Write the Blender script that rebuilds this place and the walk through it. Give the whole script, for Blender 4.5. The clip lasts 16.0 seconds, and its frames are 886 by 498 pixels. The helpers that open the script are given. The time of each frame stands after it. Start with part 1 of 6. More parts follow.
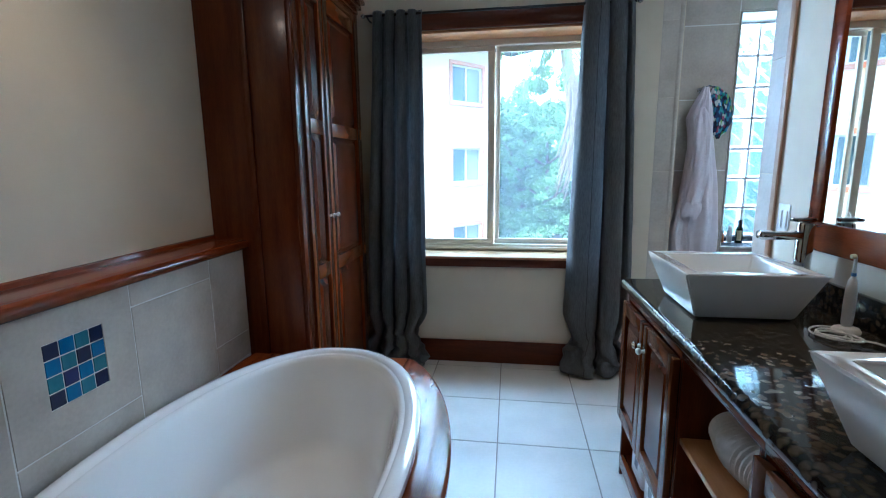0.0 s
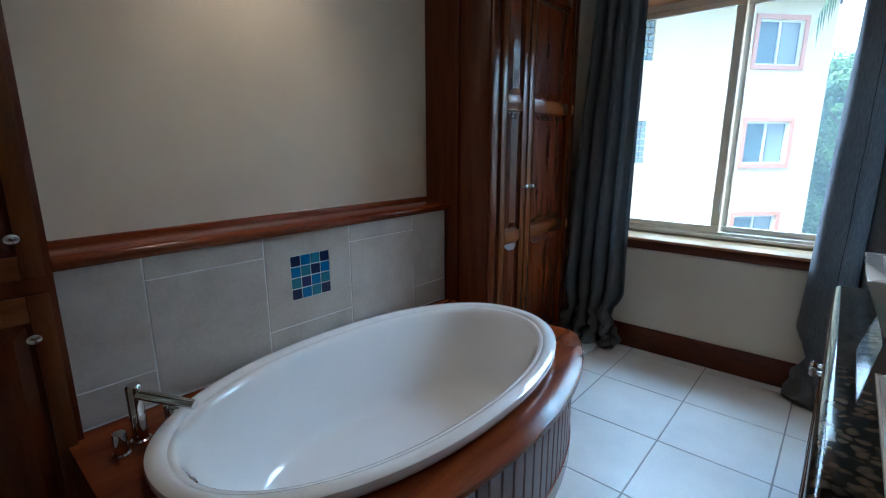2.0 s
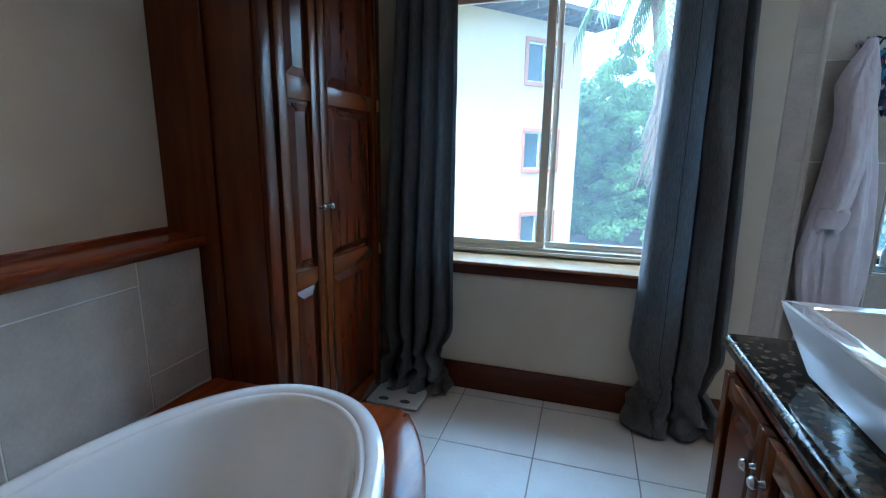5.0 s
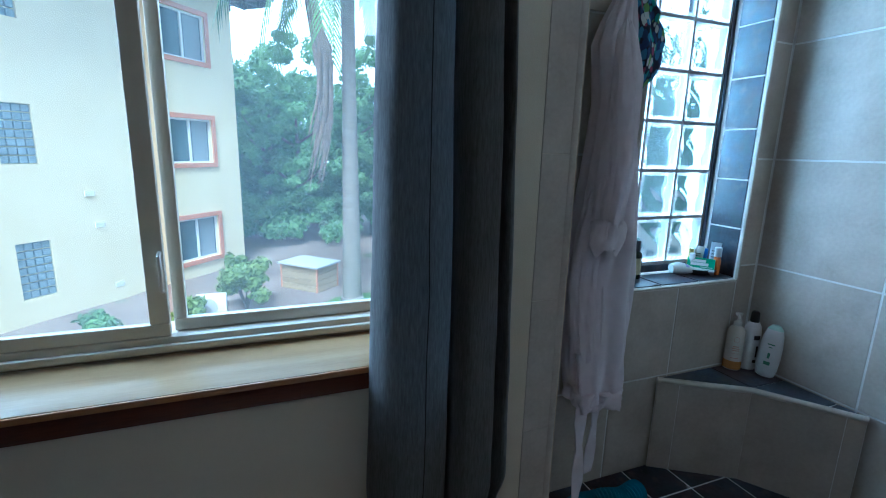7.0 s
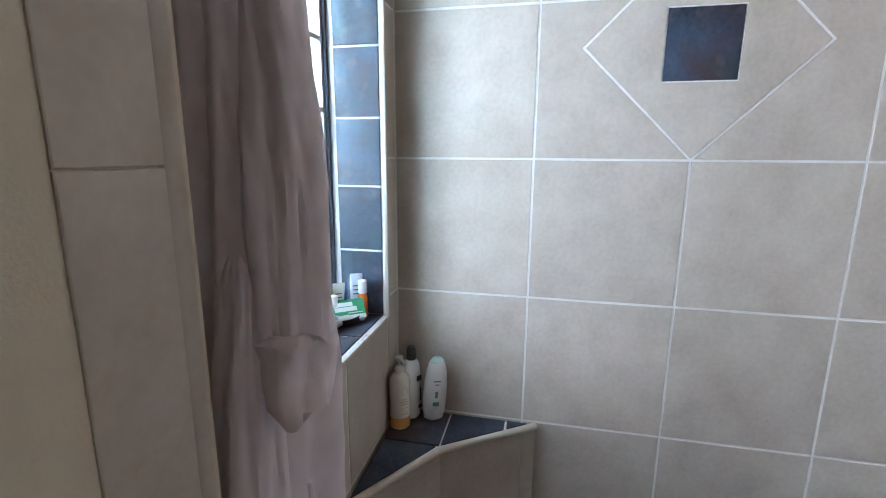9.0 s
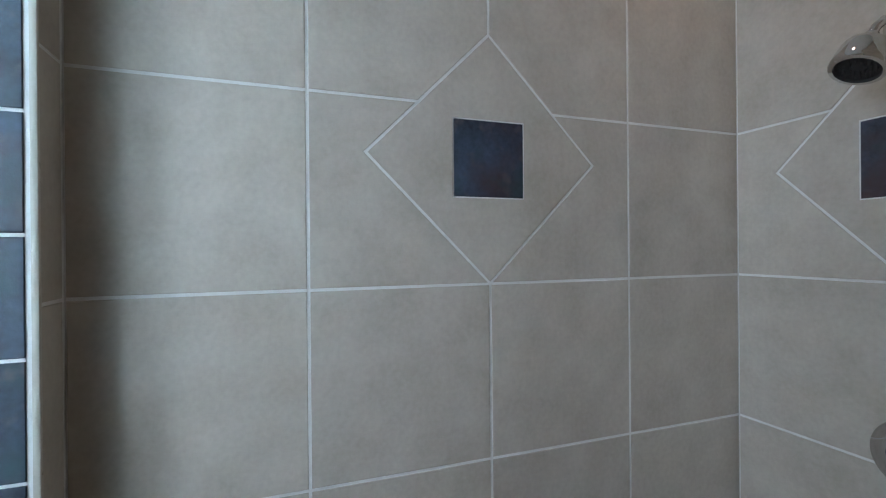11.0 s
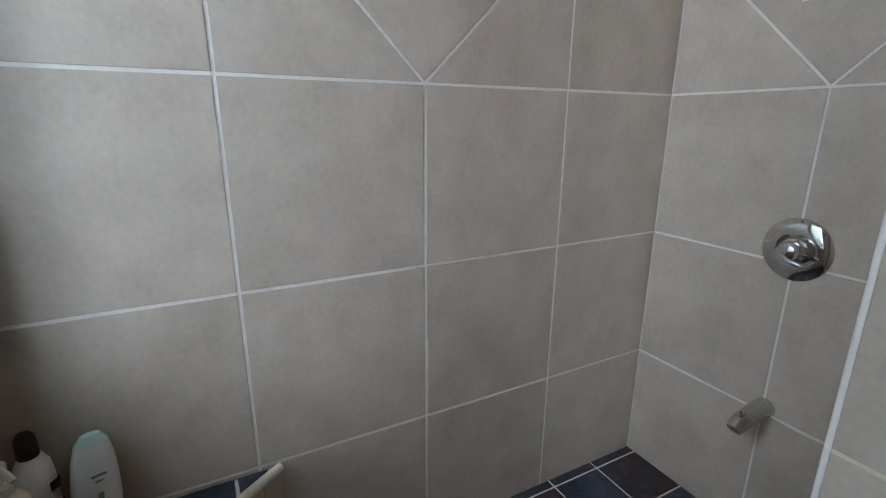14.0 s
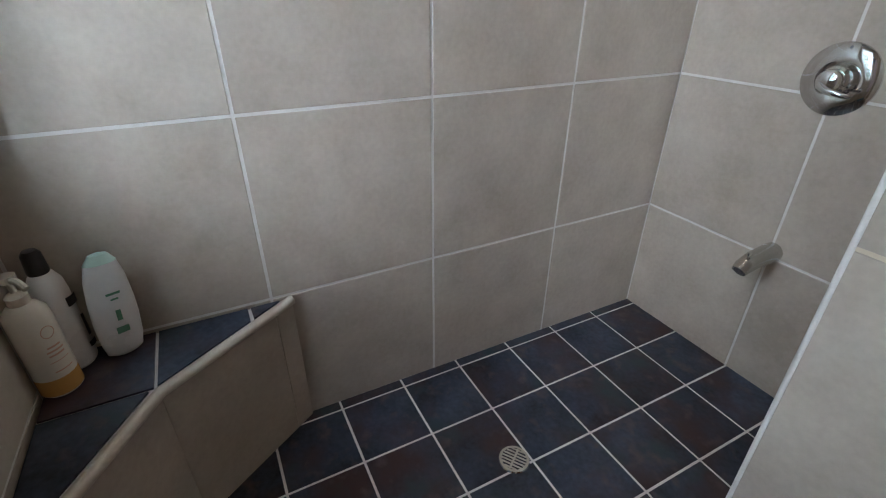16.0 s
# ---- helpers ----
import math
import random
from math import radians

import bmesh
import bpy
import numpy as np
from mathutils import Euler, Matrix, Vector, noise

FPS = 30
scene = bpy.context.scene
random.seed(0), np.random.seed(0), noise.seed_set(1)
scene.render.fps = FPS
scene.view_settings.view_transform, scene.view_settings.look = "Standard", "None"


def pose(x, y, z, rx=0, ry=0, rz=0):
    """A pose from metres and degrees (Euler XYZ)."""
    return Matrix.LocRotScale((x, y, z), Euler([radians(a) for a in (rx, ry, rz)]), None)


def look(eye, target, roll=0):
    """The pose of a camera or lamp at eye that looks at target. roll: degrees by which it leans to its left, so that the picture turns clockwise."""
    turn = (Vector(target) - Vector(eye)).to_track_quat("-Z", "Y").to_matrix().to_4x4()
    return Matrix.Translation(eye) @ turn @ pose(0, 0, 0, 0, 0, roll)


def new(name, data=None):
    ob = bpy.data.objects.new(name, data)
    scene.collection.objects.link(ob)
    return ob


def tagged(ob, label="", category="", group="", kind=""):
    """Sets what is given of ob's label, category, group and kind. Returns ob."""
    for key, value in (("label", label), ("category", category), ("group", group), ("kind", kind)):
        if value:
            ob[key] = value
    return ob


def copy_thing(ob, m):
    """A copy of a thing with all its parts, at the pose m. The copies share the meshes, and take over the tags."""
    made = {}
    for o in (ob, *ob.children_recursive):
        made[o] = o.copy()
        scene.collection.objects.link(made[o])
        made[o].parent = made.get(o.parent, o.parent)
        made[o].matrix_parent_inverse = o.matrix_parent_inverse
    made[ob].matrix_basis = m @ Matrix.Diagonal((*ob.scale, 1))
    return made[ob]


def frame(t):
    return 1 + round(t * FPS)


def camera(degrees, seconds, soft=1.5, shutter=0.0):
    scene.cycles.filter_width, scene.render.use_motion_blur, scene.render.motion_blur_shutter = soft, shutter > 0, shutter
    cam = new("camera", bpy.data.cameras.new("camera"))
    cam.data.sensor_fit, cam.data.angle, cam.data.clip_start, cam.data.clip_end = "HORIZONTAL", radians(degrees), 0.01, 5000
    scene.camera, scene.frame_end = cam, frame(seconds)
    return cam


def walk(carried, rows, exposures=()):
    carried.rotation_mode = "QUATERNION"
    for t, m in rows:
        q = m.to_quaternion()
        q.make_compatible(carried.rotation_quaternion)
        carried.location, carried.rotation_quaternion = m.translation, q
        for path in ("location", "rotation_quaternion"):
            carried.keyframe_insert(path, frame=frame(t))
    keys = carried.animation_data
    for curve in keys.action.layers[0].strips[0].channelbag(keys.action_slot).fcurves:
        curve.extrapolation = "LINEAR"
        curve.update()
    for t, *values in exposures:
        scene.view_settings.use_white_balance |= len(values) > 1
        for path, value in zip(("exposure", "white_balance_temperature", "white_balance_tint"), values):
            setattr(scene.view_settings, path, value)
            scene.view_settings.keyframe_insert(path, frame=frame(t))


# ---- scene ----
cam = camera(87.4, 16.0, 1.1)
PATH = [
    (0, (0.058, 0.005, 1.428), (-0.226, 1.954, 1.078), -0.6),
    (0.5, (0.172, 0.078, 1.427), (-0.485, 1.93, 1.054), -0.5),
    (1, (0.332, 0.075, 1.421), (-0.633, 1.781, 1.022), -0.5),
    (1.5, (0.461, 0.042, 1.419), (-0.7, 1.614, 0.996), -0.3),
    (2, (0.538, 0.035, 1.407), (-0.742, 1.509, 0.972), -0.1),
    (2.5, (0.546, 0.027, 1.397), (-0.803, 1.434, 0.956), 0.1),
    (3, (0.53, 0.037, 1.398), (-0.803, 1.462, 0.961), 0.2),
    (3.5, (0.457, 0.061, 1.401), (-0.738, 1.607, 0.971), 0.4),
    (3.7, (0.423, 0.091, 1.405), (-0.689, 1.697, 0.976), 0.4),
    (5.8, (0.092, 1.262, 1.411), (-0.150, 3.209, 1.027), 1.0),
    (6, (0.115, 1.393, 1.402), (-0.030, 3.352, 1.028), 1.0),
    (6.5, (0.170, 1.754, 1.366), (0.425, 3.706, 1.010), 1.1),
    (7, (0.192, 2.048, 1.385), (0.916, 3.865, 0.97), 1.5),
    (7.5, (0.242, 2.347, 1.341), (1.442, 3.895, 0.937), 1.7),
    (8, (0.366, 2.567, 1.350), (1.909, 3.771, 0.925), 1.3),
    (8.5, (0.517, 2.769, 1.388), (2.298, 3.546, 0.916), 0.6),
    (9, (0.717, 2.915, 1.397), (2.632, 3.328, 0.997), 0.4),
    (9.5, (0.922, 2.97, 1.41), (2.894, 3.063, 1.091), 0.1),
    (10, (1.076, 3.018, 1.44), (3.051, 2.786, 1.226), 0.1),
    (10.2, (1.106, 3.024, 1.45), (3.068, 2.674, 1.291), 0.0),
    (12.3, (1.171, 3.018, 1.493), (2.956, 2.114, 1.493), -0.1),
    (12.5, (1.178, 3.018, 1.474), (2.954, 2.099, 1.438), -0.0),
    (13, (1.184, 3.012, 1.422), (2.943, 2.074, 1.262), 0.1),
    (13.5, (1.191, 3.008, 1.369), (2.929, 2.078, 1.034), 0.2),
    (13.9, (1.189, 3.0, 1.317), (2.897, 2.095, 0.804), 0.3),
    (14, (1.186, 3.003, 1.294), (2.893, 2.104, 0.766), 0.3),
    (14.4, (1.185, 3.0, 1.23), (2.861, 2.148, 0.549), 0.4),
    (14.5, (1.187, 2.998, 1.223), (2.854, 2.156, 0.509), 0.3),
    (15, (1.187, 3.003, 1.17), (2.813, 2.215, 0.313), 0.3),
    (15.5, (1.188, 3.01, 1.147), (2.776, 2.252, 0.197), 0.3),
    (16, (1.19, 3.011, 1.15), (2.743, 2.207, 0.18), 0.3),
]
EXPOSURE = [(0.0, 1.4, 4900, 10), (2.0, 1.1, 5000, 11), (3.5, 0.95, 5100, 11), (6.0, 0.8, 4600, 10), (6.5, 0.5, 4650, 9), (7.0, 0.15, 4750, 8), (7.5, 0.3, 5400, 14), (8.0, 0.35, 6600, 23), (8.5, 0.9, 6600, 26), (9.0, 0.9, 6200, 24), (9.5, 0.85, 5850, 18), (10.0, 0.2, 5900, 18), (12.5, -0.38, 6700, 25), (13.5, -0.15, 6700, 25), (15.0, 0.18, 6800, 25), (16.0, 0.33, 6800, 25)]
walk(cam, [(t, look(eye, target, roll)) for t, eye, target, roll in PATH], EXPOSURE)

# ---- light ----
world = bpy.data.worlds.new("sky")
scene.world = world
world.use_nodes = True
nt = world.node_tree
sky = nt.nodes.new("ShaderNodeTexSky")
sky.sky_type, sky.sun_disc = "NISHITA", False
sky.sun_elevation, sky.sun_rotation = radians(58), radians(200)
sky.air_density, sky.dust_density, sky.ozone_density = 0.6, 8.0, 0.3
nt.links.new(sky.outputs[0], nt.nodes["Background"].inputs[0])
nt.nodes["Background"].inputs[1].default_value = 0.15

sun = new("sun", bpy.data.lights.new("sun", "SUN"))
sun.data.energy, sun.data.angle, sun.data.color = 4.4, radians(12), (1.0, 0.95, 0.87)
sun.matrix_world = look((0, 0, 0), (0.25, 0.75, -1.1))


def area(name, eye, target, w, h, watts, colour):
    ob = new(name, bpy.data.lights.new(name, "AREA"))
    ob.data.shape, ob.data.size, ob.data.size_y = "RECTANGLE", w, h
    ob.data.energy, ob.data.color = watts, colour
    ob.matrix_world = look(eye, target)
    return ob


# unseen area lamps outside, added to strengthen sky light through window and glass blocks
area("window_sky", (-0.1, 4.75, 3.75), (-0.1, 2.6, 0.9), 2.4, 1.6, 100, (0.66, 0.85, 1.0))
area("block_sky", (1.29, 4.10, 1.75), (2.26, 3.05, 1.20), 0.8, 1.5, 115, (0.74, 0.89, 1.0))
# added fill lamp out of view, brightens the partition end through the window
area("window_sky_west", (-2.1, 4.75, 1.9), (1.2, 2.4, 0.9), 1.3, 1.6, 125, (0.70, 0.87, 1.0))


def downlight(x, y, watts, spread, tilt=(0, 0)):
    ob = new("downlight_beam", bpy.data.lights.new("downlight_beam", "SPOT"))
    ob.data.energy, ob.data.spot_size, ob.data.spot_blend = watts, radians(spread), 0.9
    ob.data.color, ob.data.shadow_soft_size = (1.0, 0.72, 0.45), 0.05
    ob.matrix_world = look((x, y, 2.68), (x + tilt[0], y + tilt[1], 1.0))


LAMPS = [(-1.16, 1.05, 13, 95), (0.90, 1.45, 8, 100), (1.9, 1.95, 1.2, 120)]
for lx, ly, lw, ls in LAMPS:
    downlight(lx, ly, lw, ls)


# ---- materials ----
def rgba(c):
    return (c[0], c[1], c[2], 1)


class Mat:
    """A principled material with world-space noise at two scales, a random shift for each piece, and relief."""

    def __init__(self, name, c1, c2, scale=8.0, rough=0.5, metal=0.0, bump=0.1, fine=120.0, stretch=(1, 1, 1), vary=0.0, rough_vary=0.1, coat=0.0, shift=False):
        self.m = m = bpy.data.materials.new(name)
        m.use_nodes = True
        self.t = t = m.node_tree
        self.b = b = t.nodes["Principled BSDF"]
        geo = self.node("ShaderNodeNewGeometry")
        mp = self.node("ShaderNodeMapping")
        mp.inputs["Scale"].default_value = stretch
        self.link(geo.outputs["Position"], mp.inputs["Vector"])
        self.vec = mp.outputs[0]
        if shift:
            # each piece takes its own stretch of the pattern
            own, far, add = self.node("ShaderNodeObjectInfo"), self.node("ShaderNodeMath"), self.node("ShaderNodeVectorMath")
            far.operation, far.inputs[1].default_value = "MULTIPLY", 37.0
            self.link(own.outputs["Random"], far.inputs[0])
            self.link(mp.outputs[0], add.inputs[0])
            self.link(far.outputs[0], add.inputs[1])
            self.vec = add.outputs[0]
        n1 = self.noise(scale, 5)
        n2 = self.noise(fine, 3)
        mix = self.node("ShaderNodeMixRGB")
        mix.inputs[0].default_value = 0.3
        self.link(n1, mix.inputs[1])
        self.link(n2, mix.inputs[2])
        ramp = self.node("ShaderNodeValToRGB")
        ramp.color_ramp.elements[0].position, ramp.color_ramp.elements[1].position = 0.32, 0.68
        ramp.color_ramp.elements[0].color, ramp.color_ramp.elements[1].color = rgba(c1), rgba(c2)
        self.link(mix.outputs[0], ramp.inputs[0])
        self.ramp, self.fac = ramp, mix.outputs[0]
        col = ramp.outputs[0]
        if vary:
            info = self.node("ShaderNodeObjectInfo")
            hsv = self.node("ShaderNodeHueSaturation")
            rng = self.node("ShaderNodeMapRange")
            rng.inputs[3].default_value, rng.inputs[4].default_value = 1 - vary, 1 + vary
            self.link(info.outputs["Random"], rng.inputs[0])
            self.link(rng.outputs[0], hsv.inputs["Value"])
            self.link(col, hsv.inputs["Color"])
            col = hsv.outputs[0]
        self.col = col
        self.link(col, b.inputs["Base Color"])
        rr = self.node("ShaderNodeMapRange")
        rr.inputs[3].default_value, rr.inputs[4].default_value = max(0.02, rough - rough_vary), min(1, rough + rough_vary)
        self.link(n1, rr.inputs[0])
        self.link(rr.outputs[0], b.inputs["Roughness"])
        b.inputs["Metallic"].default_value = metal
        if coat:
            b.inputs["Specular IOR Level"].default_value = 0.4 if coat > 0.2 else 0.28
            b.inputs["Coat Weight"].default_value, b.inputs["Coat Roughness"].default_value = coat, 0.12
        if bump:
            bp = self.node("ShaderNodeBump")
            bp.inputs["Strength"].default_value, bp.inputs["Distance"].default_value = bump, 0.004
            self.link(mix.outputs[0], bp.inputs["Height"])
            self.link(bp.outputs[0], b.inputs["Normal"])

    def node(self, kind):
        return self.t.nodes.new(kind)

    def link(self, a, b):
        self.t.links.new(a, b)

    def noise(self, scale, detail):
        n = self.node("ShaderNodeTexNoise")
        n.inputs["Scale"].default_value, n.inputs["Detail"].default_value = scale, detail
        self.link(self.vec, n.inputs["Vector"])
        return n.outputs[0]


PLASTER = Mat("plaster", (0.65, 0.565, 0.43), (0.70, 0.615, 0.475), 5, 0.85, bump=0.5, fine=260).m
CEIL = Mat("ceiling_paint", (0.72, 0.7, 0.66), (0.76, 0.74, 0.7), 4, 0.9, bump=0.1).m
TILE = Mat("beige_tile", (0.425, 0.364, 0.298), (0.57, 0.502, 0.427), 7, 0.4, bump=0.16, fine=70, vary=0.04, shift=True).m
TRIM_TILE = Mat("bullnose_tile", (0.52, 0.47, 0.39), (0.60, 0.55, 0.47), 12, 0.3, bump=0.05).m
FLOOR_TILE = Mat("floor_tile", (0.64, 0.61, 0.55), (0.74, 0.71, 0.65), 5, 0.32, bump=0.05, fine=60, vary=0.03).m
GROUT = Mat("pale_grout", (0.72, 0.70, 0.67), (0.82, 0.80, 0.77), 30, 0.85, bump=0.2, fine=300).m
FLOOR_GROUT = Mat("floor_grout", (0.26, 0.24, 0.21), (0.4, 0.37, 0.33), 12, 0.9, bump=0.2, fine=300).m
WOOD = Mat("cherry_wood", (0.056, 0.0098, 0.0023), (0.112, 0.0235, 0.005), 3.0, 0.26, bump=0.0, fine=40, stretch=(7, 7, 0.7), rough_vary=0.02, coat=0.1, vary=0.06).m
WOOD_H = Mat("cherry_wood_across", (0.085, 0.015, 0.003), (0.20, 0.044, 0.009), 3.0, 0.18, bump=0.0, fine=40, stretch=(7, 0.7, 7), rough_vary=0.02, coat=0.1, vary=0.06).m
WOOD_X = Mat("cherry_wood_along", (0.055, 0.010, 0.003), (0.13, 0.028, 0.007), 3.0, 0.32, bump=0.02, fine=40, stretch=(0.7, 7, 7), coat=0.12, vary=0.06).m
# door stiles and rails: lighter cherry copies with the lit sheen in the colour
WOOD_F_LIT = Mat("cherry_wood_frame_lit", (0.068, 0.016, 0.0035), (0.140, 0.040, 0.009), 3.0, 0.24, bump=0.0, fine=40, stretch=(7, 7, 0.7), rough_vary=0.02, coat=0.1, vary=0.06).m
WOOD_R_LIT = Mat("cherry_wood_rail_lit", (0.085, 0.021, 0.005), (0.17, 0.05, 0.011), 3.0, 0.22, bump=0.0, fine=40, stretch=(7, 0.7, 7), rough_vary=0.02, coat=0.1, vary=0.06).m
HONEY = Mat("honey_wood", (0.33, 0.13, 0.04), (0.46, 0.21, 0.07), 3.0, 0.35, bump=0.06, fine=40, stretch=(7, 0.8, 7), coat=0.3).m
SILL = Mat("pale_wood", (0.25, 0.15, 0.06), (0.37, 0.245, 0.12), 3.0, 0.42, bump=0.0, fine=40, stretch=(0.7, 7, 7), rough_vary=0.03, coat=0.15).m
VINYL = Mat("window_vinyl", (0.60, 0.57, 0.48), (0.66, 0.63, 0.54), 6, 0.4, bump=0.02).m
PORCELAIN = Mat("porcelain", (0.77, 0.775, 0.77), (0.81, 0.815, 0.81), 2, 0.07, bump=0.0, rough_vary=0.03, coat=1.0)
PORCELAIN.b.inputs["Specular IOR Level"].default_value, PORCELAIN.b.inputs["Coat Roughness"].default_value = 0.7, 0.04
PORCELAIN = PORCELAIN.m
CHROME = Mat("chrome", (0.62, 0.62, 0.62), (0.7, 0.7, 0.7), 5, 0.08, 1.0, bump=0.0, rough_vary=0.04).m
PEWTER = Mat("brushed_nickel", (0.5, 0.5, 0.48), (0.6, 0.6, 0.58), 9, 0.25, 1.0, bump=0.0).m
BLACK = Mat("black_plastic", (0.012, 0.012, 0.013), (0.02, 0.02, 0.02), 9, 0.35, bump=0.03).m
RUBBER = Mat("dark_rubber", (0.02, 0.02, 0.02), (0.035, 0.034, 0.032), 40, 0.6, bump=0.2).m
ROD = Mat("black_iron", (0.015, 0.014, 0.014), (0.03, 0.028, 0.026), 20, 0.45, 0.6, bump=0.1).m
MORTAR = Mat("block_mortar", (0.48, 0.45, 0.42), (0.58, 0.55, 0.51), 20, 0.9, bump=0.2, fine=200).m
WHITE_PL = Mat("white_plastic", (0.72, 0.72, 0.71), (0.78, 0.78, 0.77), 8, 0.3, bump=0.0).m


def slate():
    k = Mat("slate_tile", (0.006, 0.010, 0.018), (0.060, 0.082, 0.122), 7, 0.34, bump=0.35, fine=70, vary=0.25, shift=True)
    k.b.inputs["Specular IOR Level"].default_value = 0.4
    col = k.col
    # rust-purple and teal clouds over the blue-black ground
    for scale, lo, hi, tint in ((5.0, 0.46, 0.66, (0.055, 0.030, 0.032)), (8.0, 0.55, 0.74, (0.030, 0.058, 0.064)), (19.0, 0.56, 0.78, (0.105, 0.085, 0.080))):
        r = k.node("ShaderNodeValToRGB")
        r.color_ramp.elements[0].position, r.color_ramp.elements[1].position = lo, hi
        k.link(k.noise(scale, 5), r.inputs[0])
        mx = k.node("ShaderNodeMixRGB")
        k.link(r.outputs[0], mx.inputs[0])
        k.link(col, mx.inputs[1])
        mx.inputs[2].default_value = rgba(tint)
        col = mx.outputs[0]
    k.link(col, k.b.inputs["Base Color"])
    return k.m


def granite():
    k = Mat("dark_granite", (0.01, 0.011, 0.010), (0.04, 0.036, 0.03), 40, 0.07, bump=0.0, rough_vary=0.03)
    k.b.inputs["Specular IOR Level"].default_value = 0.35
    v = k.node("ShaderNodeTexVoronoi")
    v.inputs["Scale"].default_value = 44
    wob = k.node("ShaderNodeMixRGB")
    wob.blend_type, wob.inputs[0].default_value = "ADD", 0.03
    nn = k.node("ShaderNodeTexNoise")
    nn.inputs["Scale"].default_value = 30
    k.link(k.vec, nn.inputs["Vector"])
    k.link(k.vec, wob.inputs[1])
    k.link(nn.outputs[1], wob.inputs[2])
    k.link(wob.outputs[0], v.inputs["Vector"])
    r = k.node("ShaderNodeValToRGB")
    e = r.color_ramp.elements
    e[0].position, e[0].color = 0.28, (0.080, 0.058, 0.036, 1)
    e[1].position, e[1].color = 0.60, (0.011, 0.012, 0.010, 1)
    k.link(v.outputs["Distance"], r.inputs[0])
    mx = k.node("ShaderNodeMixRGB")
    n = k.noise(14, 3)
    r2 = k.node("ShaderNodeValToRGB")
    r2.color_ramp.elements[0].position, r2.color_ramp.elements[1].position = 0.18, 0.36
    k.link(n, r2.inputs[0])
    k.link(r2.outputs[0], mx.inputs[0])
    k.link(k.col, mx.inputs[1])
    k.link(r.outputs[0], mx.inputs[2])
    k.link(mx.outputs[0], k.b.inputs["Base Color"])
    return k.m


def glass(name, colour, rough, ior):
    m = bpy.data.materials.new(name)
    m.use_nodes = True
    b = m.node_tree.nodes["Principled BSDF"]
    b.inputs["Base Color"].default_value = rgba(colour)
    b.inputs["Roughness"].default_value, b.inputs["IOR"].default_value = rough, ior
    b.inputs["Transmission Weight"].default_value = 1.0
    return m


def glow(name, colour, power):
    m = bpy.data.materials.new(name)
    m.use_nodes = True
    b = m.node_tree.nodes["Principled BSDF"]
    b.inputs["Emission Color"].default_value, b.inputs["Emission Strength"].default_value = rgba(colour), power
    return m


SLATE, GRANITE = slate(), granite()
# the cyan cast of the view outside is put into the glass tint
PANE = glass("window_glass", (0.82, 0.97, 1.0), 0.0, 1.02)
# haze over the view outside, put into the glass as a translucent share
pt = PANE.node_tree
scatter, mixp = pt.nodes.new("ShaderNodeBsdfTranslucent"), pt.nodes.new("ShaderNodeMixShader")
scatter.inputs[0].default_value = (0.75, 0.92, 1.0, 1)
mixp.inputs[0].default_value = 0.034
pt.links.new(pt.nodes["Principled BSDF"].outputs[0], mixp.inputs[1])
pt.links.new(scatter.outputs[0], mixp.inputs[2])
pt.links.new(mixp.outputs[0], pt.nodes["Material Output"].inputs[0])
BLOCK = glass("block_glass", (0.38, 0.58, 0.62), 0.02, 1.35)
# whitish glow of the blocks, put in as a small translucent share
bt_ = BLOCK.node_tree
scatter, mixp = bt_.nodes.new("ShaderNodeBsdfTranslucent"), bt_.nodes.new("ShaderNodeMixShader")
scatter.inputs[0].default_value = (0.75, 0.95, 1.0, 1)
mixp.inputs[0].default_value = 0.03
bt_.links.new(bt_.nodes["Principled BSDF"].outputs[0], mixp.inputs[1])
bt_.links.new(scatter.outputs[0], mixp.inputs[2])
bt_.links.new(mixp.outputs[0], bt_.nodes["Material Output"].inputs[0])
# bright rim of each block: refracted sky light put into a paler edge material
EDGE_GLASS = glass("bright_block_edge", (0.86, 0.97, 0.98), 0.12, 1.2)
et = EDGE_GLASS.node_tree
scatter, mixp = et.nodes.new("ShaderNodeBsdfTranslucent"), et.nodes.new("ShaderNodeMixShader")
scatter.inputs[0].default_value = (0.85, 0.96, 1.0, 1)
mixp.inputs[0].default_value = 0.22
et.links.new(et.nodes["Principled BSDF"].outputs[0], mixp.inputs[1])
et.links.new(scatter.outputs[0], mixp.inputs[2])
et.links.new(mixp.outputs[0], et.nodes["Material Output"].inputs[0])
MIRROR = Mat("mirror_silver", (0.86, 0.88, 0.87), (0.88, 0.9, 0.89), 2, 0.0, 1.0, bump=0.0, rough_vary=0.0).m


# ---- mesh helpers ----
ORIGIN = {}


def finish(bm, name, material, smooth=False):
    me = bpy.data.meshes.new(name)
    bm.normal_update()
    bm.to_mesh(me)
    bm.free()
    for mt in material if isinstance(material, (list, tuple)) else (material,):
        me.materials.append(mt)
    if smooth:
        me.shade_smooth()
        me.set_sharp_from_angle(angle=radians(38))
    return me


def thing(name, at, label, category, group="", kind=""):
    ob = new(name)
    ob.location = at
    ob.empty_display_size = 0.05
    ORIGIN[ob.name] = Vector(at)
    return tagged(ob, label, category, group, kind)


def part(name, bm, material, parent, label="", smooth=True):
    """Link a bmesh, given in world metres, as one mesh object under a thing or a part."""
    o = ORIGIN.get(parent.name, Vector())
    bmesh.ops.translate(bm, verts=bm.verts, vec=-o)
    ob = new(name, finish(bm, name, material, smooth))
    ob.parent = parent
    ORIGIN[ob.name] = o
    return tagged(ob, label)


